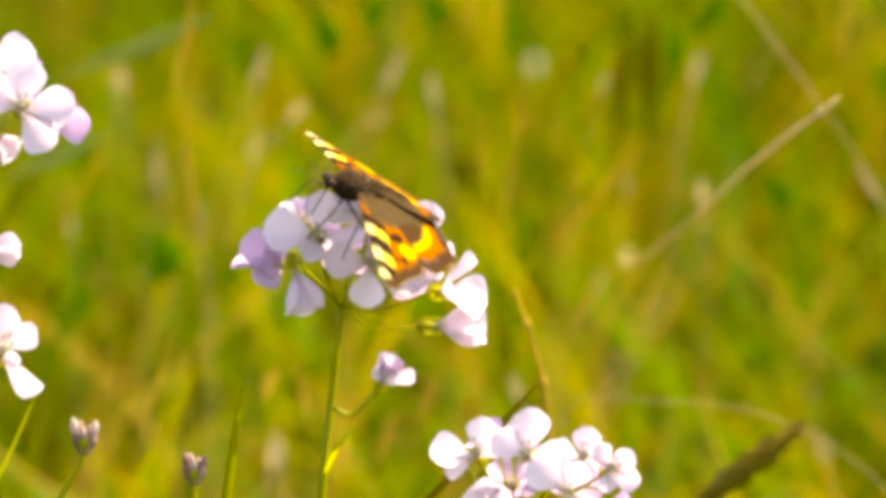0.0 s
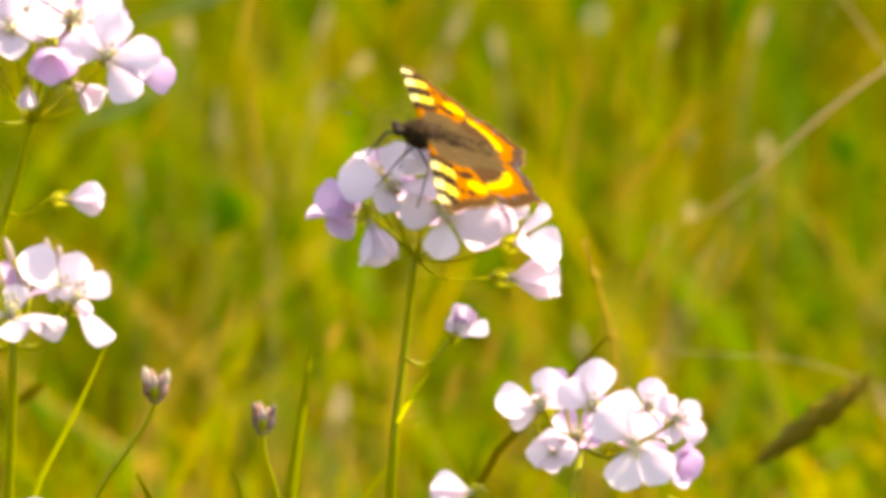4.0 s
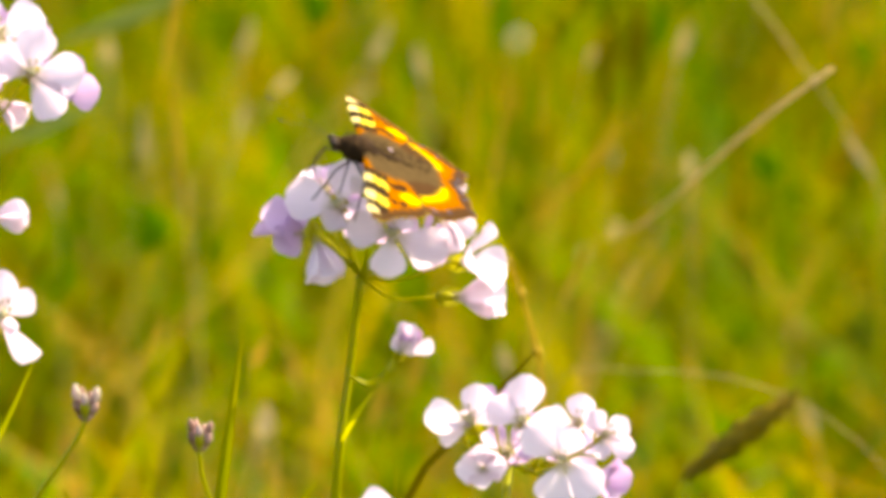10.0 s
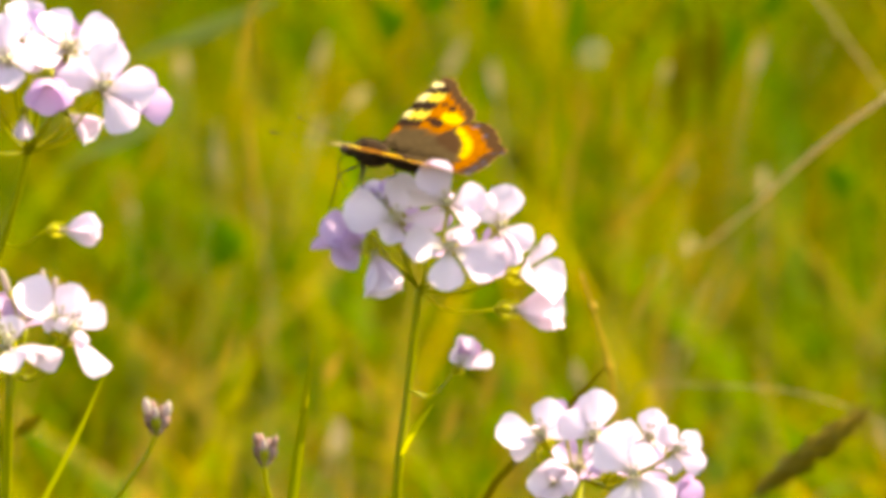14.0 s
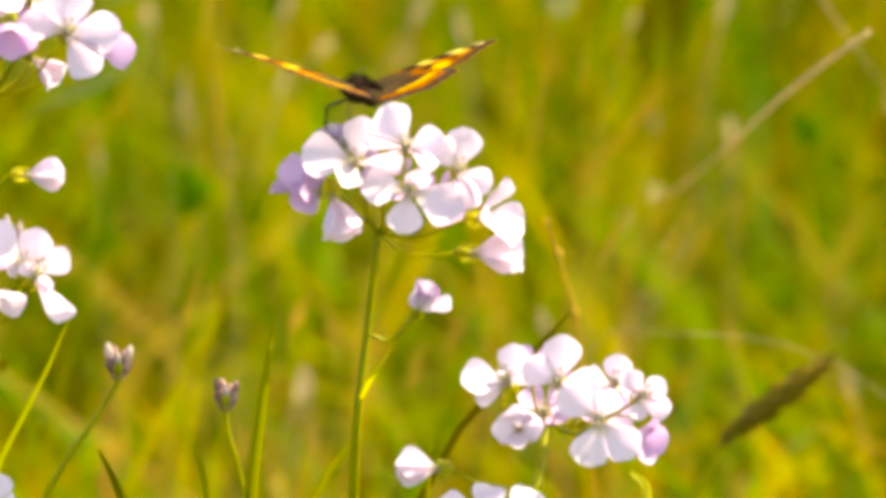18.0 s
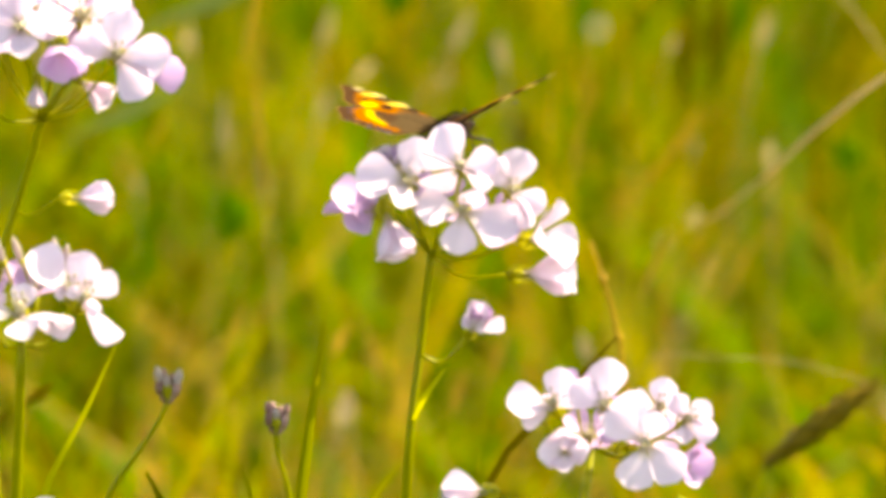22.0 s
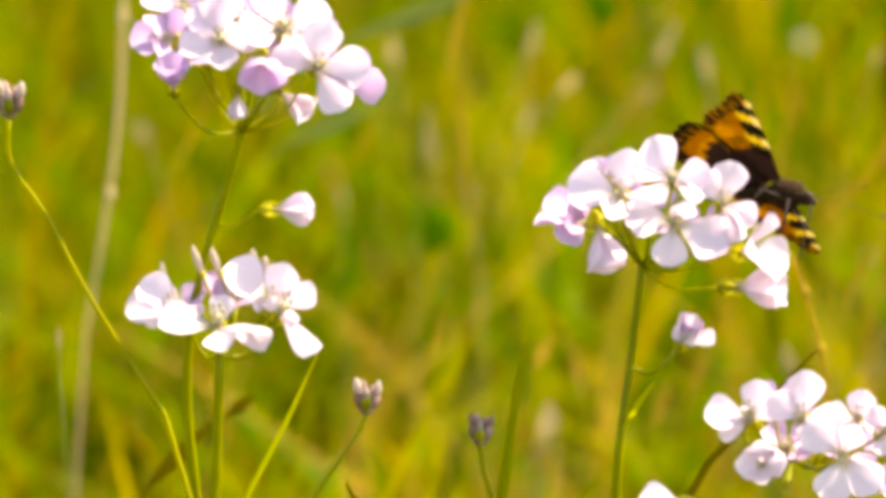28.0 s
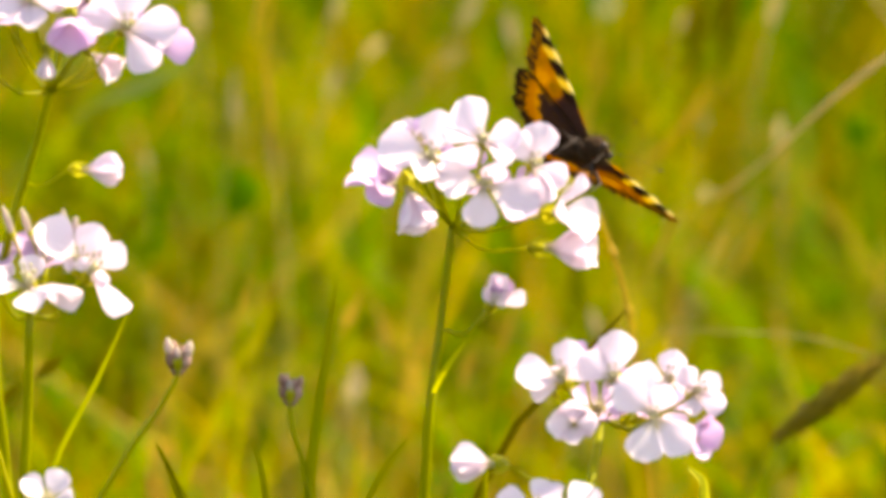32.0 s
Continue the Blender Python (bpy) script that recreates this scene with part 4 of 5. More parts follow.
for foot, tip, width in (
    ((0.1075, 0.4000, 0.1874), (0.1194, 0.4000, 0.2307), 0.0016), ((0.0489, 0.3800, 0.1799), (0.0605, 0.3800, 0.2060), 0.0014), ((0.0466, 0.5000, 0.1864), (0.0576, 0.5000, 0.2049), 0.0014),
    ((0.1198, 0.4500, 0.1998), (0.1308, 0.4500, 0.2292), 0.0018), ((0.0894, 0.4200, 0.1682), (0.0993, 0.4200, 0.1935), 0.0014), ((0.0634, 0.4600, 0.1821), (0.0749, 0.4600, 0.2009), 0.0013),
    ((0.0348, 0.4000, 0.1989), (0.0512, 0.4000, 0.2264), 0.0014), ((0.0443, 0.3600, 0.1949), (0.0592, 0.3600, 0.2194), 0.0013), ((0.0817, 0.4500, 0.2031), (0.0958, 0.4500, 0.2297), 0.0015),
    ((-0.0497, 0.4800, 0.2021), (-0.0460, 0.4800, 0.2425), 0.0016), ((-0.0003, 0.3400, 0.2048), (0.0050, 0.3400, 0.2279), 0.0014), ((-0.0748, 0.4200, 0.2050), (-0.0633, 0.4200, 0.2261), 0.0014),
    ((-0.0527, 0.2400, 0.2110), (-0.0456, 0.2400, 0.2320), 0.0013), ((-0.1121, 0.4000, 0.2118), (-0.1018, 0.4000, 0.2327), 0.0022), ((-0.0427, 0.4000, 0.1910), (-0.0357, 0.4000, 0.2107), 0.0013),
):
    back_leaf("leaning_blade", "leaning orange-yellow dry grass blade", foot, tip, width * 0.6, STRAW)


def daisy():
    at = Vector((0.0335, 0.7300, 0.1572))
    base = Vector((at.x, at.y + 0.01, 0))
    plant = thing("daisy", "small white daisy far back in the grass", "flower", base)
    tube("stem", [(0, 0, 0), (0.002, 0, at.z * 0.5), at - base], [0.0008, 0.0007, 0.0007], STEM, plant, sides=6, steps=10)
    head = part("disc", mesh_of("disc", *egg(at - base, (0.1, -0.8, 0.5), 0.0012, 0.0011, 6, 9), ANTHER), plant, "yellow disc")
    for k in range(14):
        a = k * 2 * math.pi / 14
        d = Vector((math.cos(a), 0.45 * math.sin(a), 0.85 * math.sin(a)))
        v, f = ribbon_data([at - base + d * 0.0008, at - base + d * 0.0014, at - base + d * 0.0021], [0.0003, 0.0006, 0.0003], (0.1, -0.8, 0.5), 0.1, 4)
        part("ray", mesh_of("ray", v, f, PETAL), head)


daisy()


# ---- the butterfly ----
def wing_mesh(name, outline, root, upper, under, flip):
    """A thin two-sided wing. outline: margin from leading to trailing edge; upper, under: colour of a place on each face."""
    line = smooth_line([(x, y, 0) for x, y in outline], 64)
    rings, verts, faces, cols = 22, [], [], []
    n = len(line)
    ripple = [1 + 0.015 * math.sin(i * 1.55) * (1 if 14 < i < 58 else 0) for i in range(n)]
    for layer, (z, paint) in enumerate(((0.05, upper), (-0.05, under))):
        for r in range(rings):
            s = (r / (rings - 1)) ** 0.85
            for i, p in enumerate(line):
                q = Vector(root) + (p - Vector(root)) * s * (1 + (ripple[i] - 1) * s)
                rise = 0.9 * math.sin(math.pi * min(1, s)) * 0.5 - 0.004 * q.y * q.y * 0.3
                verts.append((q.x * 0.001, (-q.y if flip else q.y) * 0.001, (z * (1 - 0.9 * s ** 6) + rise) * 0.001))
                cols.append((*paint(q.x, q.y, s, i / (n - 1)), 1))
    half = rings * n
    for layer in (0, 1):
        for r in range(rings - 1):
            for i in range(n - 1):
                a = layer * half + r * n + i
                f = (a, a + n, a + n + 1, a + 1)
                faces.append(f if (layer == 0) != flip else tuple(reversed(f)))
    me = mesh_of(name, verts, faces, WING)
    layer = me.color_attributes.new("scales", "FLOAT_COLOR", "POINT")
    layer.data.foreach_set("color", [c for q in cols for c in q])
    return me


ORANGE, YELLOW, CREAM = (0.265, 0.086, 0.001), (0.54, 0.36, 0.006), (0.74, 0.62, 0.26)
BLACK, BROWN, HAIR, BLUE = (0.022, 0.012, 0.008), (0.060, 0.030, 0.012), (0.075, 0.049, 0.020), (0.05, 0.07, 0.12)
OCHRE, FRINGE = (0.44, 0.21, 0.003), (0.26, 0.16, 0.03)
FORE = [(3.0, 0.8), (5.4, 6.0), (8.0, 12.0), (10.0, 17.6), (11.2, 21.6), (10.9, 24.0), (8.8, 24.2), (6.4, 22.8), (3.8, 21.6), (1.0, 20.8), (-1.6, 19.8), (-3.4, 18.2), (-3.9, 12.0), (-3.4, 6.0), (-2.0, 1.0)]
HIND = [(0.5, 0.8), (-1.0, 7.0), (-2.8, 13.0), (-4.4, 18.0), (-7.4, 18.8), (-10.4, 17.8), (-13.4, 16.0), (-16.6, 14.6), (-16.2, 12.6), (-17.0, 10.2), (-17.2, 7.8), (-16.4, 5.0), (-14.2, 3.4), (-9.0, 1.6), (-4.0, 0.9)]


STRAWY, LEMON = (0.72, 0.60, 0.24), (0.60, 0.45, 0.04)
DUSK = (0.042, 0.023, 0.022)


def blot(x, y, cx, cy, rx, ry):
    return ((x - cx) / rx) ** 2 + ((y - cy) / ry) ** 2 < 1 + 0.5 * noise.noise((x * 0.9, y * 0.9, cx))


def costa_depth(x, y):
    return 3.0 + (y - 0.8) * 0.41 - x


def fore_bars(x, y, black, pale):
    """Black and pale bars that slant outwards from the leading edge."""
    b = costa_depth(x, y)
    v = y - 0.58 * b + 0.35 * noise.noise((x * 0.7, y * 0.7, 5))
    if b < 4.6 + 0.9 * noise.noise((y * 0.8, 2.0, 0)):
        if 5.9 < v < 8.6:
            return black
        if 8.6 <= v < 10.7:
            return pale if b > 1.2 else STRAWY
        if 10.7 <= v < 14.3:
            return black
        if 14.3 <= v < 16.9:
            return pale if b > 1.6 else STRAWY
        if 16.9 <= v < 19.3:
            return black
        if 19.3 <= v < 21.0 and b < 3.6:
            return CREAM
    return None


def scallop(u):
    """Depth of the dark rim between the veins, from 0 to 1."""
    return 0.5 + 0.5 * math.sin(u * 97.6)


def fore_upper(x, y, s, u):
    rim = 0.34 < u < 0.86
    if rim and s > 0.975:
        return FRINGE if scallop(u) > 0.55 else BROWN
    if rim and s > 0.90 - 0.03 * scallop(u):
        return BROWN if noise.noise((x * 1.2, y * 1.2, 7)) > -0.35 else HAIR
    if y > 21.4 and s > 0.8:
        return BROWN
    bars = fore_bars(x, y, BLACK, LEMON)
    if bars:
        return bars
    if blot(x, y, 0.4, 11.6, 2.3, 1.3):
        return BLACK
    if blot(x, y, -0.9, 14.8, 2.3, 1.6):
        return YELLOW
    if blot(x, y, 3.6, 16.8, 0.8, 0.6) or blot(x, y, 1.4, 17.0, 0.9, 0.6):
        return BLACK
    if y < 9.0 + 1.8 * noise.noise((x, y, 3)) - 0.5 * max(x, 0) and x < 3.6:
        return HAIR
    return ORANGE


def hind_upper(x, y, s, u):
    if s > 0.97:
        return FRINGE if scallop(u) > 0.5 else BROWN
    if s > 0.87 - 0.04 * scallop(u) and 0.2 < u < 0.85:
        return BLUE if noise.noise((x * 1.1, y * 1.1, 9)) > 0.42 else BROWN
    r = math.hypot(x + 1, y - 1)
    edge = 12.2 + 0.9 * noise.noise((x * 0.7, y * 0.7, 5))
    if u > 0.78 or y < 4.2:
        return HAIR
    if r < edge:
        return HAIR if r < 8.0 or y < 7.5 else BROWN
    if r < edge + 1.5 and y > 7.5:
        return YELLOW
    return ORANGE


def fore_under(x, y, s, u):
    if s > 0.96 and 0.33 < u < 0.88:
        return BROWN if scallop(u) > 0.3 else OCHRE
    if s > 0.87 and 0.34 < u < 0.86:
        return BROWN if noise.noise((x * 1.6, y * 1.6, 4)) > -0.1 else OCHRE
    bars = fore_bars(x, y, BLACK, LEMON)
    if bars:
        return bars
    if y > 20.8:
        return BROWN if noise.noise((x, y, 8)) > -0.1 else OCHRE
    if y < 9.6 + 1.4 * noise.noise((x * 0.8, y * 0.8, 1)):
        return DUSK if x < 3.5 or y < 7 else BROWN
    return OCHRE


def hind_under(x, y, s, u):
    if s > 0.95:
        return BLACK if scallop(u) > 0.25 else BROWN
    if s > 0.86 - 0.04 * scallop(u) and 0.2 < u < 0.85:
        return BLACK if noise.noise((x * 1.5, y * 1.5, 6)) > -0.15 else OCHRE
    r = math.hypot(x + 1, y - 1)
    if r < 12.6 + 2.4 * noise.noise((x * 0.45, y * 0.45, 2)):
        return DUSK if noise.noise((x * 1.3, y * 1.3, 11)) > -0.2 else BROWN
    return OCHRE


def build_butterfly():
    fly = thing("butterfly", "orange butterfly with black and yellow barred wings on a flower", "butterfly")
    body = merged(egg((0.0030, 0, 0.0006), (1, 0, 0.05), 0.0086, 0.0027, 9, 12), egg((-0.0055, 0, 0.0), (-1, 0, -0.08), 0.0125, 0.0019, 10, 12, 0.35))
    part("body", mesh_of("body", *body, FUR), fly, "dark brown furry body")
    tufts = []
    rng = random.Random(2)
    for k in range(700):
        x = rng.uniform(-0.011, 0.0070)
        a = rng.uniform(-0.4, math.pi + 0.4)
        r = 0.0024 if x > -0.001 else 0.0017
        p = Vector((x, math.cos(a) * r, math.sin(a) * r + 0.0005))
        d = Vector((-0.5, math.cos(a), math.sin(a))).normalized() * rng.uniform(0.0007, 0.0016)
        w = Vector((0, -math.sin(a), math.cos(a))) * 0.00007
        i = len(tufts) * 3
        tufts.append((p - w, p + w, p + d))
    part("fur", mesh_of("fur", [v for t in tufts for v in t], [(3 * i, 3 * i + 1, 3 * i + 2) for i in range(len(tufts))], FUR), fly, "brownish hair")
    head = part("head", mesh_of("head", *merged(egg((0.0074, 0, 0.0003), (1, 0, 0), 0.0027, 0.0013, 8, 10)), FUR), fly)
    for side in (1, -1):
        part("eye", mesh_of("eye", *egg((0.0082, 0.0011 * side, 0.0006), (0.2, side, 0.2), 0.0012, 0.0008, 7, 8), HORN), head)
        line = [(0.0088, 0.0005 * side, 0.0010), (0.0150, 0.0028 * side, 0.0022), (0.0210, 0.0052 * side, 0.0024)]
        v, f = merged(tube_data([Vector(p) for p in line], [0.00005, 0.00004, 0.00004], 6, 10), egg(line[2], (0.6, 0.25 * side, 0.02), 0.0016, 0.0002, 7, 8))
        part("antenna", mesh_of("antenna", v, f, HORN), head, "clubbed antenna")
    part("proboscis", mesh_of("proboscis", *tube_data([Vector(p) for p in ((0.0088, 0, -0.0006), (0.0098, 0, -0.0035), (0.0080, 0, -0.0075))], [0.00016, 0.00013, 0.0001], 6, 10), HORN), head)
    for side in (1, -1):
        for foot, knee in (((0.0085, 0.0050, -0.0100), (0.0070, 0.0050, -0.0030)), ((0.0000, 0.0068, -0.0105), (0.0015, 0.0062, -0.0025))):
            pts = [Vector((0.0035, 0.0012 * side, -0.0010)), Vector((knee[0], knee[1] * side, knee[2])), Vector((foot[0], foot[1] * side, foot[2]))]
            part("leg", mesh_of("leg", *tube_data(pts, [0.00028, 0.0002, 0.00013], 6), HORN), fly)
    wings = {}
    for side, flip in (("left", False), ("right", True)):
        up = part("forewing", wing_mesh("forewing", FORE, (1.2, 0.6, 0), fore_upper, fore_under, flip), fly, "orange forewing barred with black and yellow")
        back = part("hindwing", wing_mesh("hindwing", HIND, (-0.6, 0.6, 0), hind_upper, hind_under, flip), up, "orange hindwing with a dark base and blue-spotted rim")
        back.location = (0, 0, -0.00025)
        wings[side] = up
    return fly, wings


butterfly, wings = build_butterfly()


# ---- what moves ----
def wing_pose(side, lift, sweep=0.0):
    """A wing hinged at the thorax, raised by lift degrees and swung forward by sweep degrees."""
    k = 1 if side == "left" else -1
    return pose(0.0, 0.0012 * k, 0.0012) @ Matrix.Rotation(radians(lift * k), 4, "X") @ Matrix.Rotation(radians(-sweep * k), 4, "Z")


# seconds; thorax in metres; roll, pitch, heading in degrees; lift, then forward sweep, of the left and right wings
FLIGHT = [
    (0, -0.0051, -0.0239, 0.3350, -25.1, -25.2, 218.8, -9.1, -9.1, -13.2, -36.1),
    (0.5, -0.0025, -0.0239, 0.3340, -23.7, -24.6, 215.7, -7.0, -7.5, -12.9, -34.0),
    (1, -0.0011, -0.0239, 0.3345, -22.3, -23.9, 212.6, -5.0, -5.9, -12.6, -32.0),
    (1.5, -0.0039, -0.0239, 0.3351, -19.8, -23.1, 208.4, -3.2, -3.7, -12.7, -29.5),
    (2, -0.0028, -0.0239, 0.3350, -17.3, -22.1, 204.3, -1.4, -1.5, -12.9, -27.0),
    (2.5, -0.0017, -0.0239, 0.3343, -17.1, -22.2, 203.6, -1.4, -0.9, -13.0, -27.1),
    (3, -0.0044, -0.0239, 0.3348, -16.9, -22.4, 203.0, -1.5, -0.2, -13.1, -27.3),
    (3.5, -0.0053, -0.0239, 0.3354, -16.7, -22.5, 202.4, -1.6, 0.4, -13.3, -27.4),
    (5.5, -0.0014, -0.0239, 0.3345, -15.9, -22.8, 199.7, -1.8, 3.1, -14.0, -27.9),
    (6, -0.0021, -0.0239, 0.3345, -15.7, -23.0, 199.1, -1.9, 3.8, -14.1, -28.1),
    (6.5, -0.0032, -0.0239, 0.3347, -14.6, -22.4, 197.6, -2.7, 1.8, -17.1, -27.7),
    (7, -0.0042, -0.0239, 0.3354, -13.5, -21.8, 196.2, -3.4, -0.2, -20.1, -27.4),
    (7.5, -0.0035, -0.0239, 0.3352, -13.1, -22.3, 195.2, -4.5, -0.8, -20.0, -26.5),
    (8, -0.0024, -0.0239, 0.3355, -12.8, -22.6, 194.4, -5.6, -1.3, -19.9, -25.5),
    (8.5, -0.0027, -0.0239, 0.3353, -12.3, -23.0, 193.4, -6.7, -1.9, -19.9, -24.7),
    (9, -0.0034, -0.0239, 0.3353, -12.0, -23.3, 192.6, -7.8, -2.4, -19.8, -23.8),
    (9.5, -0.0037, -0.0239, 0.3358, -10.5, -23.5, 193.8, -6.8, -0.6, -17.5, -25.5),
    (10, -0.0027, -0.0239, 0.3354, -8.8, -23.7, 195.1, -5.9, 1.3, -15.1, -27.4),
    (10.5, -0.0037, -0.0239, 0.3355, -7.2, -23.8, 196.3, -4.9, 3.2, -12.8, -29.1),
    (11, -0.0046, -0.0239, 0.3370, -2.3, -26.8, 173.5, 9.8, 17.5, -13.4, -21.1),
    (11.5, -0.0022, -0.0228, 0.3381, -1.3, -33.9, 166.7, -0.9, 12.1, -20.1, -17.4),
    (12, -0.0072, -0.0140, 0.3369, -5.2, -27.2, 163.1, 18.3, 7.6, -11.2, -18.5),
    (12.5, -0.0105, -0.0099, 0.3352, -4.5, -16.7, 156.5, 22.2, 13.9, -20.8, -16.9),
    (13, -0.0137, -0.0058, 0.3334, -3.8, -6.2, 149.7, 26.1, 20.2, -30.4, -15.3),
    (13.5, -0.0133, -0.0046, 0.3327, -3.0, -4.8, 150.9, 24.7, 19.2, -29.7, -18.0),
    (15.5, -0.0131, 0.0003, 0.3308, 0.4, 0.6, 155.5, 19.0, 14.9, -27.3, -28.8),
    (16, -0.0135, 0.0009, 0.3311, -1.2, 4.9, 153.6, 21.5, 16.7, -27.6, -29.9),
    (16.5, -0.0147, 0.0015, 0.3305, -2.0, 4.5, 149.5, 23.7, 17.5, -27.3, -29.4),
    (17, -0.0152, 0.0021, 0.3302, -2.8, 4.2, 145.5, 25.8, 18.3, -26.9, -29.0),
    (17.5, -0.0133, 0.0060, 0.3311, 1.3, 4.6, 117.8, 21.5, 35.4, -17.7, -17.9),
    (18, -0.0112, 0.0100, 0.3303, 3.1, 8.5, 104.4, 18.4, 21.2, -12.5, -22.4),
    (18.5, -0.0098, 0.0110, 0.3301, 5.7, 8.3, 97.6, 15.9, 18.8, -17.4, -17.2),
    (19, -0.0084, 0.0120, 0.3289, 8.5, 8.0, 90.8, 13.6, 16.5, -22.5, -12.0),
    (19.5, -0.0090, 0.0120, 0.3286, 3.3, 9.4, 90.4, 19.1, 18.1, -23.4, -19.3),
    (20, -0.0097, 0.0120, 0.3284, -1.8, 10.6, 90.2, 24.4, 20.0, -24.3, -26.8),
    (20.5, -0.0087, 0.0120, 0.3281, -1.6, 7.1, 72.7, 18.2, 22.3, -25.6, -33.5),
    (21, -0.0107, 0.0120, 0.3274, -1.4, 3.5, 55.2, 12.0, 24.5, -26.9, -40.2),
    (21.5, -0.0079, 0.0120, 0.3272, -8.6, 9.9, 78.1, 10.8, 15.1, 9.4, -1.3),
    (21.6, -0.0079, 0.0120, 0.3271, -10.0, 11.2, 82.7, 10.6, 13.2, 16.7, 6.5),
    (22, -0.0036, 0.0120, 0.3268, -13.6, 7.0, 67.9, 25.8, 18.5, -3.4, -34.3),
    (22.4, 0.0033, 0.0120, 0.3240, -19.2, 14.9, 34.3, 23.9, 26.6, -9.3, -27.1),
    (22.5, 0.0039, 0.0123, 0.3235, -19.5, 14.8, 32.7, 23.6, 28.1, -10.2, -26.8),
    (23, 0.0064, 0.0140, 0.3211, -21.0, 14.0, 24.4, 22.1, 35.3, -14.9, -24.8),
    (23.5, 0.0087, 0.0140, 0.3197, -27.0, 20.0, 18.5, 25.4, 40.2, -18.6, -26.4),
    (24, 0.0105, 0.0139, 0.3182, -33.0, 26.0, 12.8, 28.8, 45.1, -22.3, -28.0),
    (24.5, 0.0122, 0.0139, 0.3187, -51.7, 7.6, -0.9, 32.7, 52.7, -17.2, -24.6),
    (26.5, 0.0158, 0.0139, 0.3140, -50.0, 12.5, -34.0, 18.5, 24.4, -31.3, -27.0),
    (27, 0.0163, 0.0140, 0.3156, -48.7, 11.8, -32.5, 17.2, 18.4, -29.2, -25.4),
    (27.5, 0.0178, 0.0140, 0.3168, -47.0, 7.5, -32.6, 11.5, 12.8, -28.6, -23.8),
    (28, 0.0189, 0.0141, 0.3169, -46.1, 1.3, -31.2, 6.2, 10.2, -29.6, -21.7),
    (28.5, 0.0196, 0.0140, 0.3167, -40.6, 0.1, -37.8, 12.8, 16.4, -34.5, -16.5),
    (29, 0.0192, 0.0140, 0.3154, -40.7, 2.0, -37.1, 17.8, 20.9, -33.4, -21.9),
    (29.5, 0.0194, 0.0140, 0.3162, -40.7, 4.1, -34.8, 15.2, 17.3, -27.6, -24.3),
    (30, 0.0185, 0.0139, 0.3173, -40.7, 6.2, -32.5, 12.8, 13.8, -21.9, -26.8),
    (30.5, 0.0190, 0.0139, 0.3180, -49.7, -1.8, -33.4, 21.9, 22.4, -21.6, -27.9),
    (31, 0.0193, 0.0139, 0.3200, -55.6, 2.5, -32.6, 19.9, 7.1, -5.5, -30.0),
    (31.5, 0.0207, 0.0139, 0.3163, -52.3, -8.6, -44.3, 30.3, 25.8, -24.4, -22.0),
    (31.6, 0.0211, 0.0139, 0.3165, -54.6, -5.7, -46.5, 31.3, 22.8, -27.3, -22.5),
    (32, 0.0191, 0.0141, 0.3173, -66.7, -13.1, -60.5, 30.4, 5.7, -37.3, -19.0),
]

# seconds and sway of the tall flower in degrees, to the side and towards the viewer
SWAY = [
    (0.0, -0.645, 0.323),
    (0.5, -0.187, 0.778),
    (1.0, 0.074, 0.654),
    (1.5, -0.457, 0.476),
    (2.0, -0.261, 0.568),
    (2.5, -0.057, 0.806),
    (3.0, -0.534, 0.627),
    (3.5, -0.693, 0.361),
    (5.5, 0.051, 0.600),
    (6.0, -0.069, 0.601),
    (6.5, -0.241, 0.622),
    (7.0, -0.424, 0.500),
    (7.5, -0.281, 0.547),
    (8.0, -0.069, 0.433),
    (8.5, -0.101, 0.548),
    (9.0, -0.227, 0.505),
    (9.5, -0.207, 0.379),
    (10.0, 0.065, 0.590),
    (10.5, -0.042, 0.562),
    (11.0, -0.262, 0.542),
    (11.5, -0.131, 0.444),
    (12.0, -0.266, 0.379),
    (12.5, -0.364, 0.306),
    (13.0, -0.473, 0.270),
    (13.5, -0.379, 0.391),
    (15.5, -0.307, 0.585),
    (16.0, -0.272, 0.342),
    (16.5, -0.446, 0.465),
    (17.0, -0.485, 0.430),
    (17.5, -0.589, 0.513),
    (18.0, -0.534, 0.315),
    (18.5, -0.374, 0.137),
    (19.0, -0.162, 0.360),
    (19.5, -0.235, 0.236),
    (20.0, -0.352, 0.078),
    (20.5, -0.263, 0.140),
    (21.0, -0.271, 0.141),
    (21.5, -0.304, 0.183),
    (22.0, -0.358, 0.038),
    (22.5, -0.267, 0.058),
    (23.0, -0.166, 0.148),
    (23.5, -0.139, 0.110),
    (24.0, -0.180, 0.063),
    (24.5, -0.113, 0.101),
    (26.5, -0.073, 0.140),
    (27.0, -0.085, 0.073),
    (27.5, -0.063, 0.063),
    (28.0, 0.000, -0.000),
    (28.5, 0.012, 0.037),
    (29.0, -0.083, 0.072),
    (29.5, 0.030, 0.125),
    (30.0, -0.047, 0.031),
    (30.5, 0.027, 0.063),
    (31.0, 0.059, 0.119),
    (31.5, 0.042, 0.000),
    (32.0, 0.012, 0.131),
]


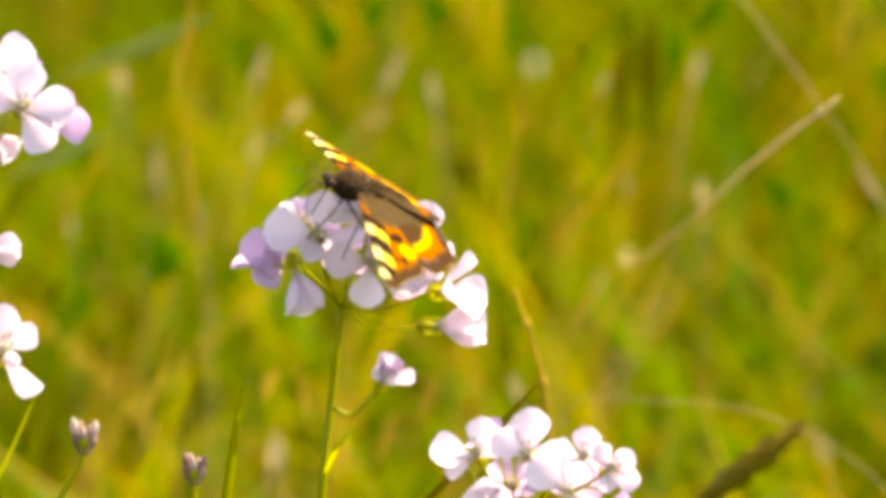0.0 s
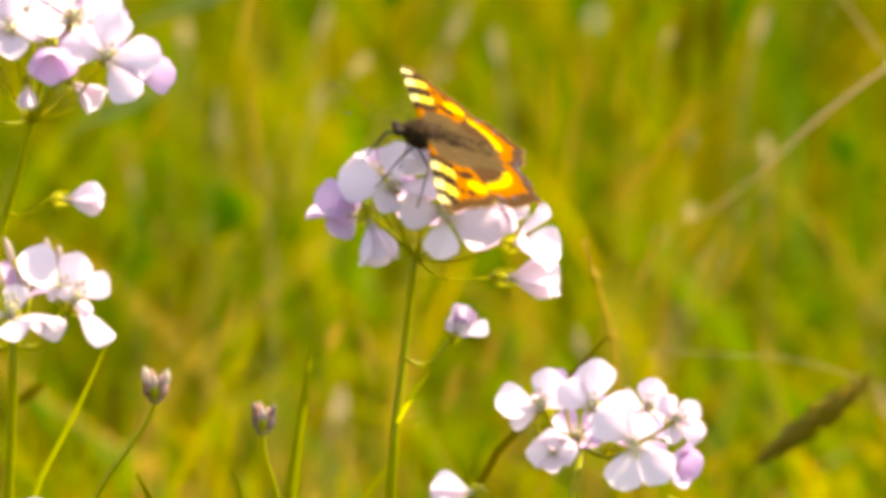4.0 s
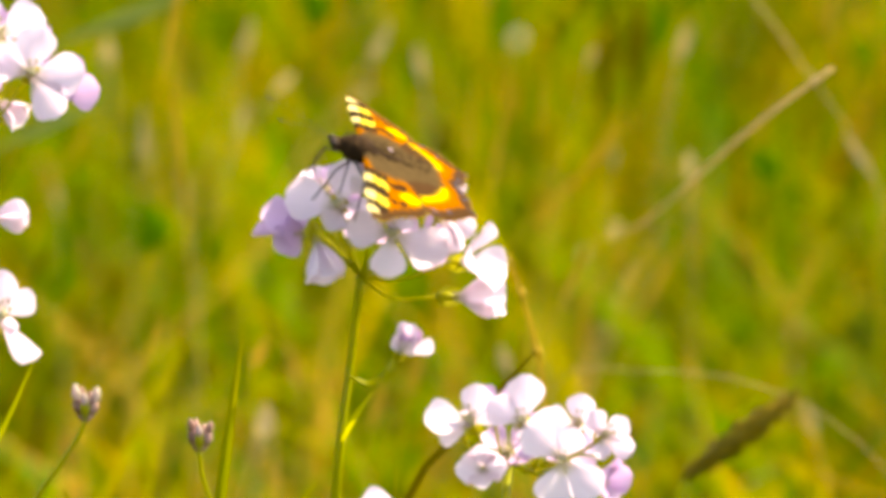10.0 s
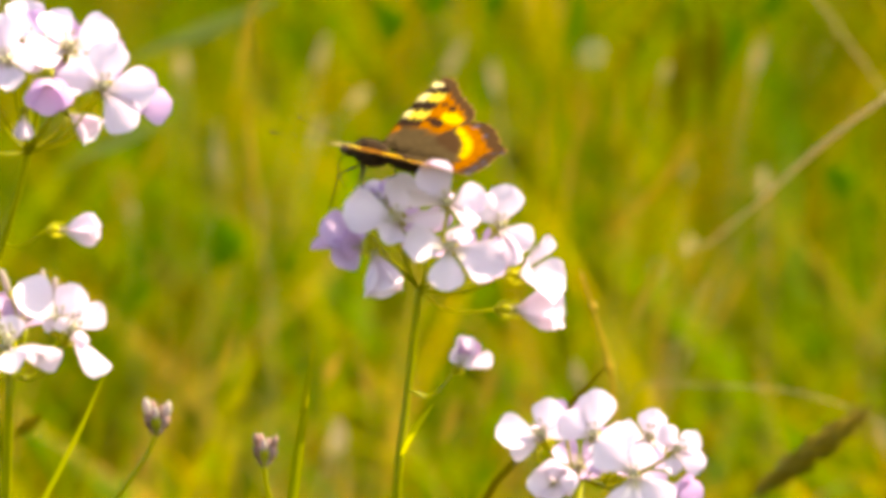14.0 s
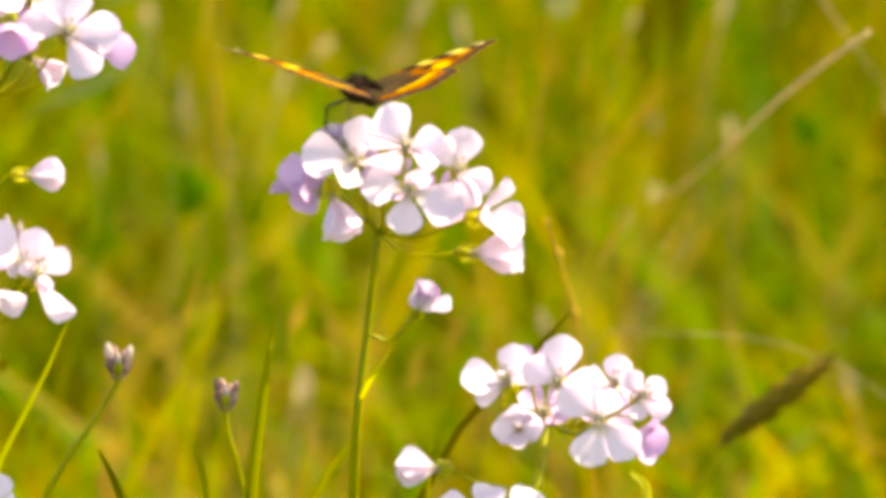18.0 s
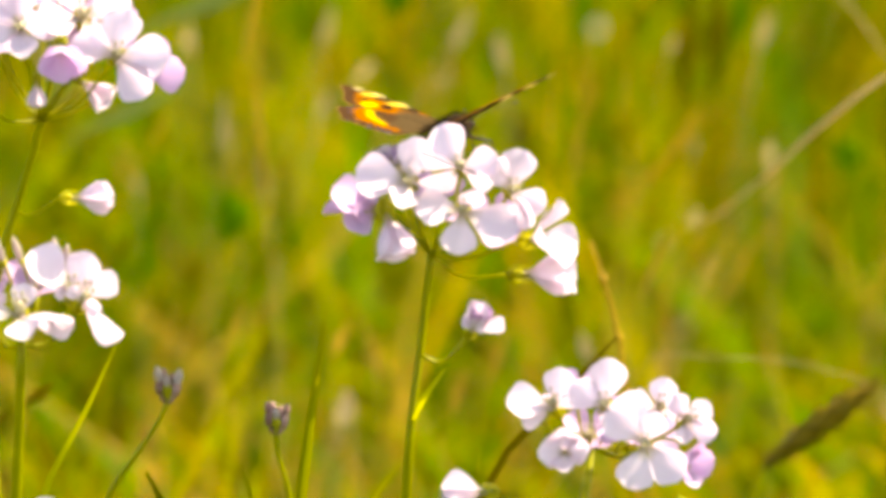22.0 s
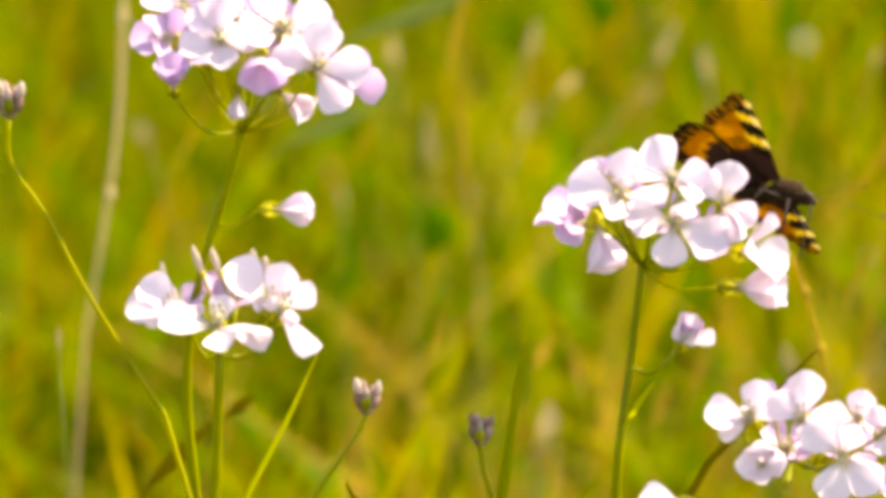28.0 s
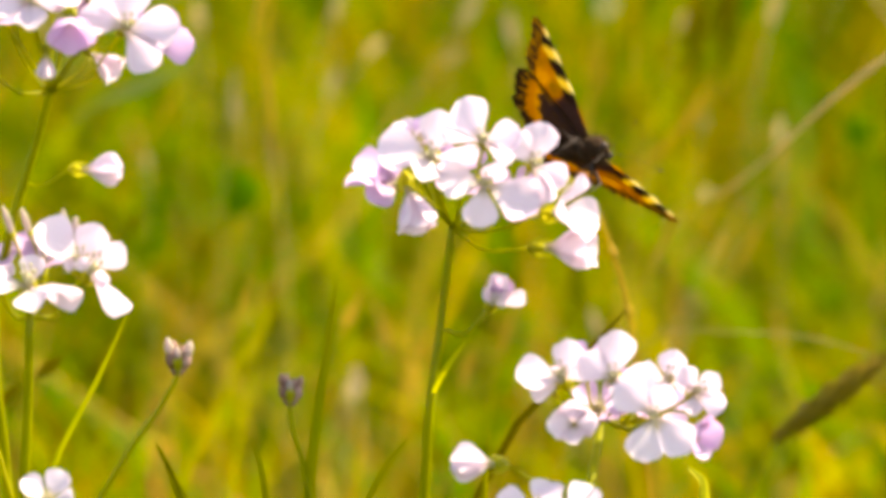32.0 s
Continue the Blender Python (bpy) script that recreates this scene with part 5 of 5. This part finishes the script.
# seconds and degrees: the lighter sway of the other plants in the breeze
BREEZE = [
    (low_plant, [(0.0, 0.16), (0.5, -0.16), (1.0, 0.09), (1.5, 0.01), (2.0, -0.01), (2.5, 0.04), (3.0, -0.14), (3.5, -0.12), (5.5, 0.21), (6.0, 0.07), (6.5, 0.17), (7.0, 0.00), (7.5, 0.06), (8.0, 0.25), (8.5, -0.01), (9.0, 0.11), (9.5, 0.14), (10.0, 0.02), (10.5, 0.09), (11.0, 0.11), (11.5, 0.05), (12.0, -0.11), (12.5, -0.04), (13.0, 0.04), (13.5, 0.05), (15.5, 0.03), (16.0, 0.01), (16.5, 0.07), (17.0, -0.09), (17.5, -0.05), (18.0, 0.09), (18.5, 0.13), (19.0, 0.06), (19.5, -0.02), (20.0, 0.05), (20.5, -0.15), (21.0, 0.04), (21.5, -0.02), (22.0, 0.01), (22.5, -0.04), (23.0, -0.09), (23.5, -0.03), (24.0, -0.06), (24.5, -0.11), (26.5, -0.05), (27.0, -0.13), (27.5, -0.08), (28.0, -0.08), (28.5, -0.00), (29.0, -0.05), (29.5, -0.03), (30.0, -0.02), (30.5, -0.00), (31.0, 0.01), (31.5, 0.00), (32.0, -0.03)]),
    (upper_plant, [(0.0, -0.34), (0.1, -0.31), (0.5, -0.17), (1.0, -0.17), (1.5, -0.22), (2.0, -0.14), (2.5, -0.18), (3.0, 0.02), (3.5, 0.07), (5.5, -0.20), (6.0, -0.03), (6.5, 0.07), (8.0, 0.12), (8.5, 0.11), (9.0, 0.03), (9.5, -0.05), (10.0, -0.04), (10.5, 0.01), (11.0, -0.01), (11.5, -0.06), (12.0, 0.08), (12.5, -0.01), (13.0, 0.05), (13.5, -0.00), (16.0, -0.01), (20.0, -0.06), (20.5, 0.11), (21.0, -0.01), (21.5, 0.03), (22.0, 0.00), (22.5, -0.00), (23.0, -0.02), (23.5, -0.03), (24.0, -0.02), (24.5, -0.03), (26.5, -0.04), (27.0, -0.01), (27.5, -0.07), (28.0, 0.00), (28.5, -0.03), (29.0, -0.04), (29.5, -0.10), (30.0, -0.02), (30.5, 0.02), (31.0, 0.00), (31.5, 0.01), (32.0, -0.04)]),
    (left_plant, [(0.0, 0.12), (0.5, 0.12), (1.0, -0.22), (1.5, 0.09), (2.0, 0.08), (2.5, 0.14), (3.0, 0.34), (3.5, 0.16), (26.5, 0.02), (27.0, 0.01), (27.5, 0.03), (28.0, 0.00), (28.5, 0.02), (29.0, 0.01), (29.5, 0.02), (30.0, -0.06), (30.5, -0.04), (31.0, -0.07), (31.5, -0.07), (32.0, 0.02)]),
    (left_stalk, [(0.0, -0.06), (0.5, -0.06), (1.0, -0.12), (1.5, 0.07), (2.0, 0.11), (2.5, 0.15), (3.0, 0.44), (3.5, 0.12), (5.5, -0.17), (6.0, 0.08), (6.5, 0.03), (7.0, 0.16), (7.5, 0.13), (8.0, -0.15), (8.5, 0.03), (9.0, 0.02), (9.5, -0.01), (10.0, 0.06), (10.5, 0.03), (11.0, 0.08), (11.5, 0.11), (12.0, 0.33), (12.5, 0.13), (13.0, 0.00), (13.5, 0.09), (15.5, -0.00), (16.0, 0.12), (16.5, 0.11), (17.0, 0.32), (17.5, 0.28), (18.0, -0.02), (18.5, -0.00), (19.0, 0.07), (20.0, 0.06), (20.5, 0.11), (21.0, -0.00), (21.5, 0.09), (22.0, 0.04), (22.5, 0.06), (23.0, 0.13), (23.5, -0.00), (24.0, 0.04), (24.5, 0.05), (26.5, 0.01), (27.0, 0.04), (27.5, 0.05), (28.0, 0.00), (28.5, 0.03), (29.0, 0.05), (29.5, 0.07), (30.0, 0.01), (30.5, -0.03), (31.0, 0.02), (31.5, 0.01), (32.0, 0.05)]),
    (mid_stalk, [(0.0, -0.21), (0.5, 0.06), (1.0, 0.33), (1.5, -0.03), (2.0, -0.10), (2.5, 0.17), (3.0, -0.18), (3.5, -0.34), (5.5, 0.08), (6.0, -0.02), (6.5, -0.13), (7.0, -0.29), (7.5, -0.18), (8.0, -0.02), (8.5, 0.03), (9.0, -0.17), (9.5, -0.11), (10.0, 0.07), (10.5, -0.06), (11.0, -0.25), (11.5, -0.06), (12.0, -0.05), (12.5, -0.16), (13.0, -0.33), (13.5, -0.19), (15.5, -0.09), (16.0, -0.06), (16.5, -0.25), (17.0, -0.18), (17.5, -0.26), (18.0, -0.26), (18.5, -0.14), (19.0, 0.05), (19.5, 0.04), (20.0, -0.07), (20.5, -0.14), (21.0, -0.11), (21.5, -0.10), (22.0, -0.15), (22.5, -0.09), (23.0, -0.07), (23.5, -0.05), (24.0, -0.11), (24.5, -0.06), (26.5, -0.04), (27.0, -0.04), (27.5, 0.00), (28.0, 0.00), (28.5, -0.08), (29.0, 0.00), (29.5, 0.07), (30.0, -0.01), (32.0, -0.01)]),
]


def motions():
    walk(butterfly, [(t, pose(x, y, z, rx, ry, rz)) for t, x, y, z, rx, ry, rz, *_ in FLIGHT])
    for side, k in (("left", 7), ("right", 8)):
        walk(wings[side], [(row[0], wing_pose(side, row[k], row[k + 2])) for row in FLIGHT])
    for plant, rows in BREEZE:
        at = plant.location.copy()
        walk(plant, [(t, pose(*at, 0, a, 0)) for t, a in rows])
    foot = main_plant.location.copy()
    walk(main_plant, [(t, pose(*foot, b, a, 0)) for t, a, b in SWAY])


motions()
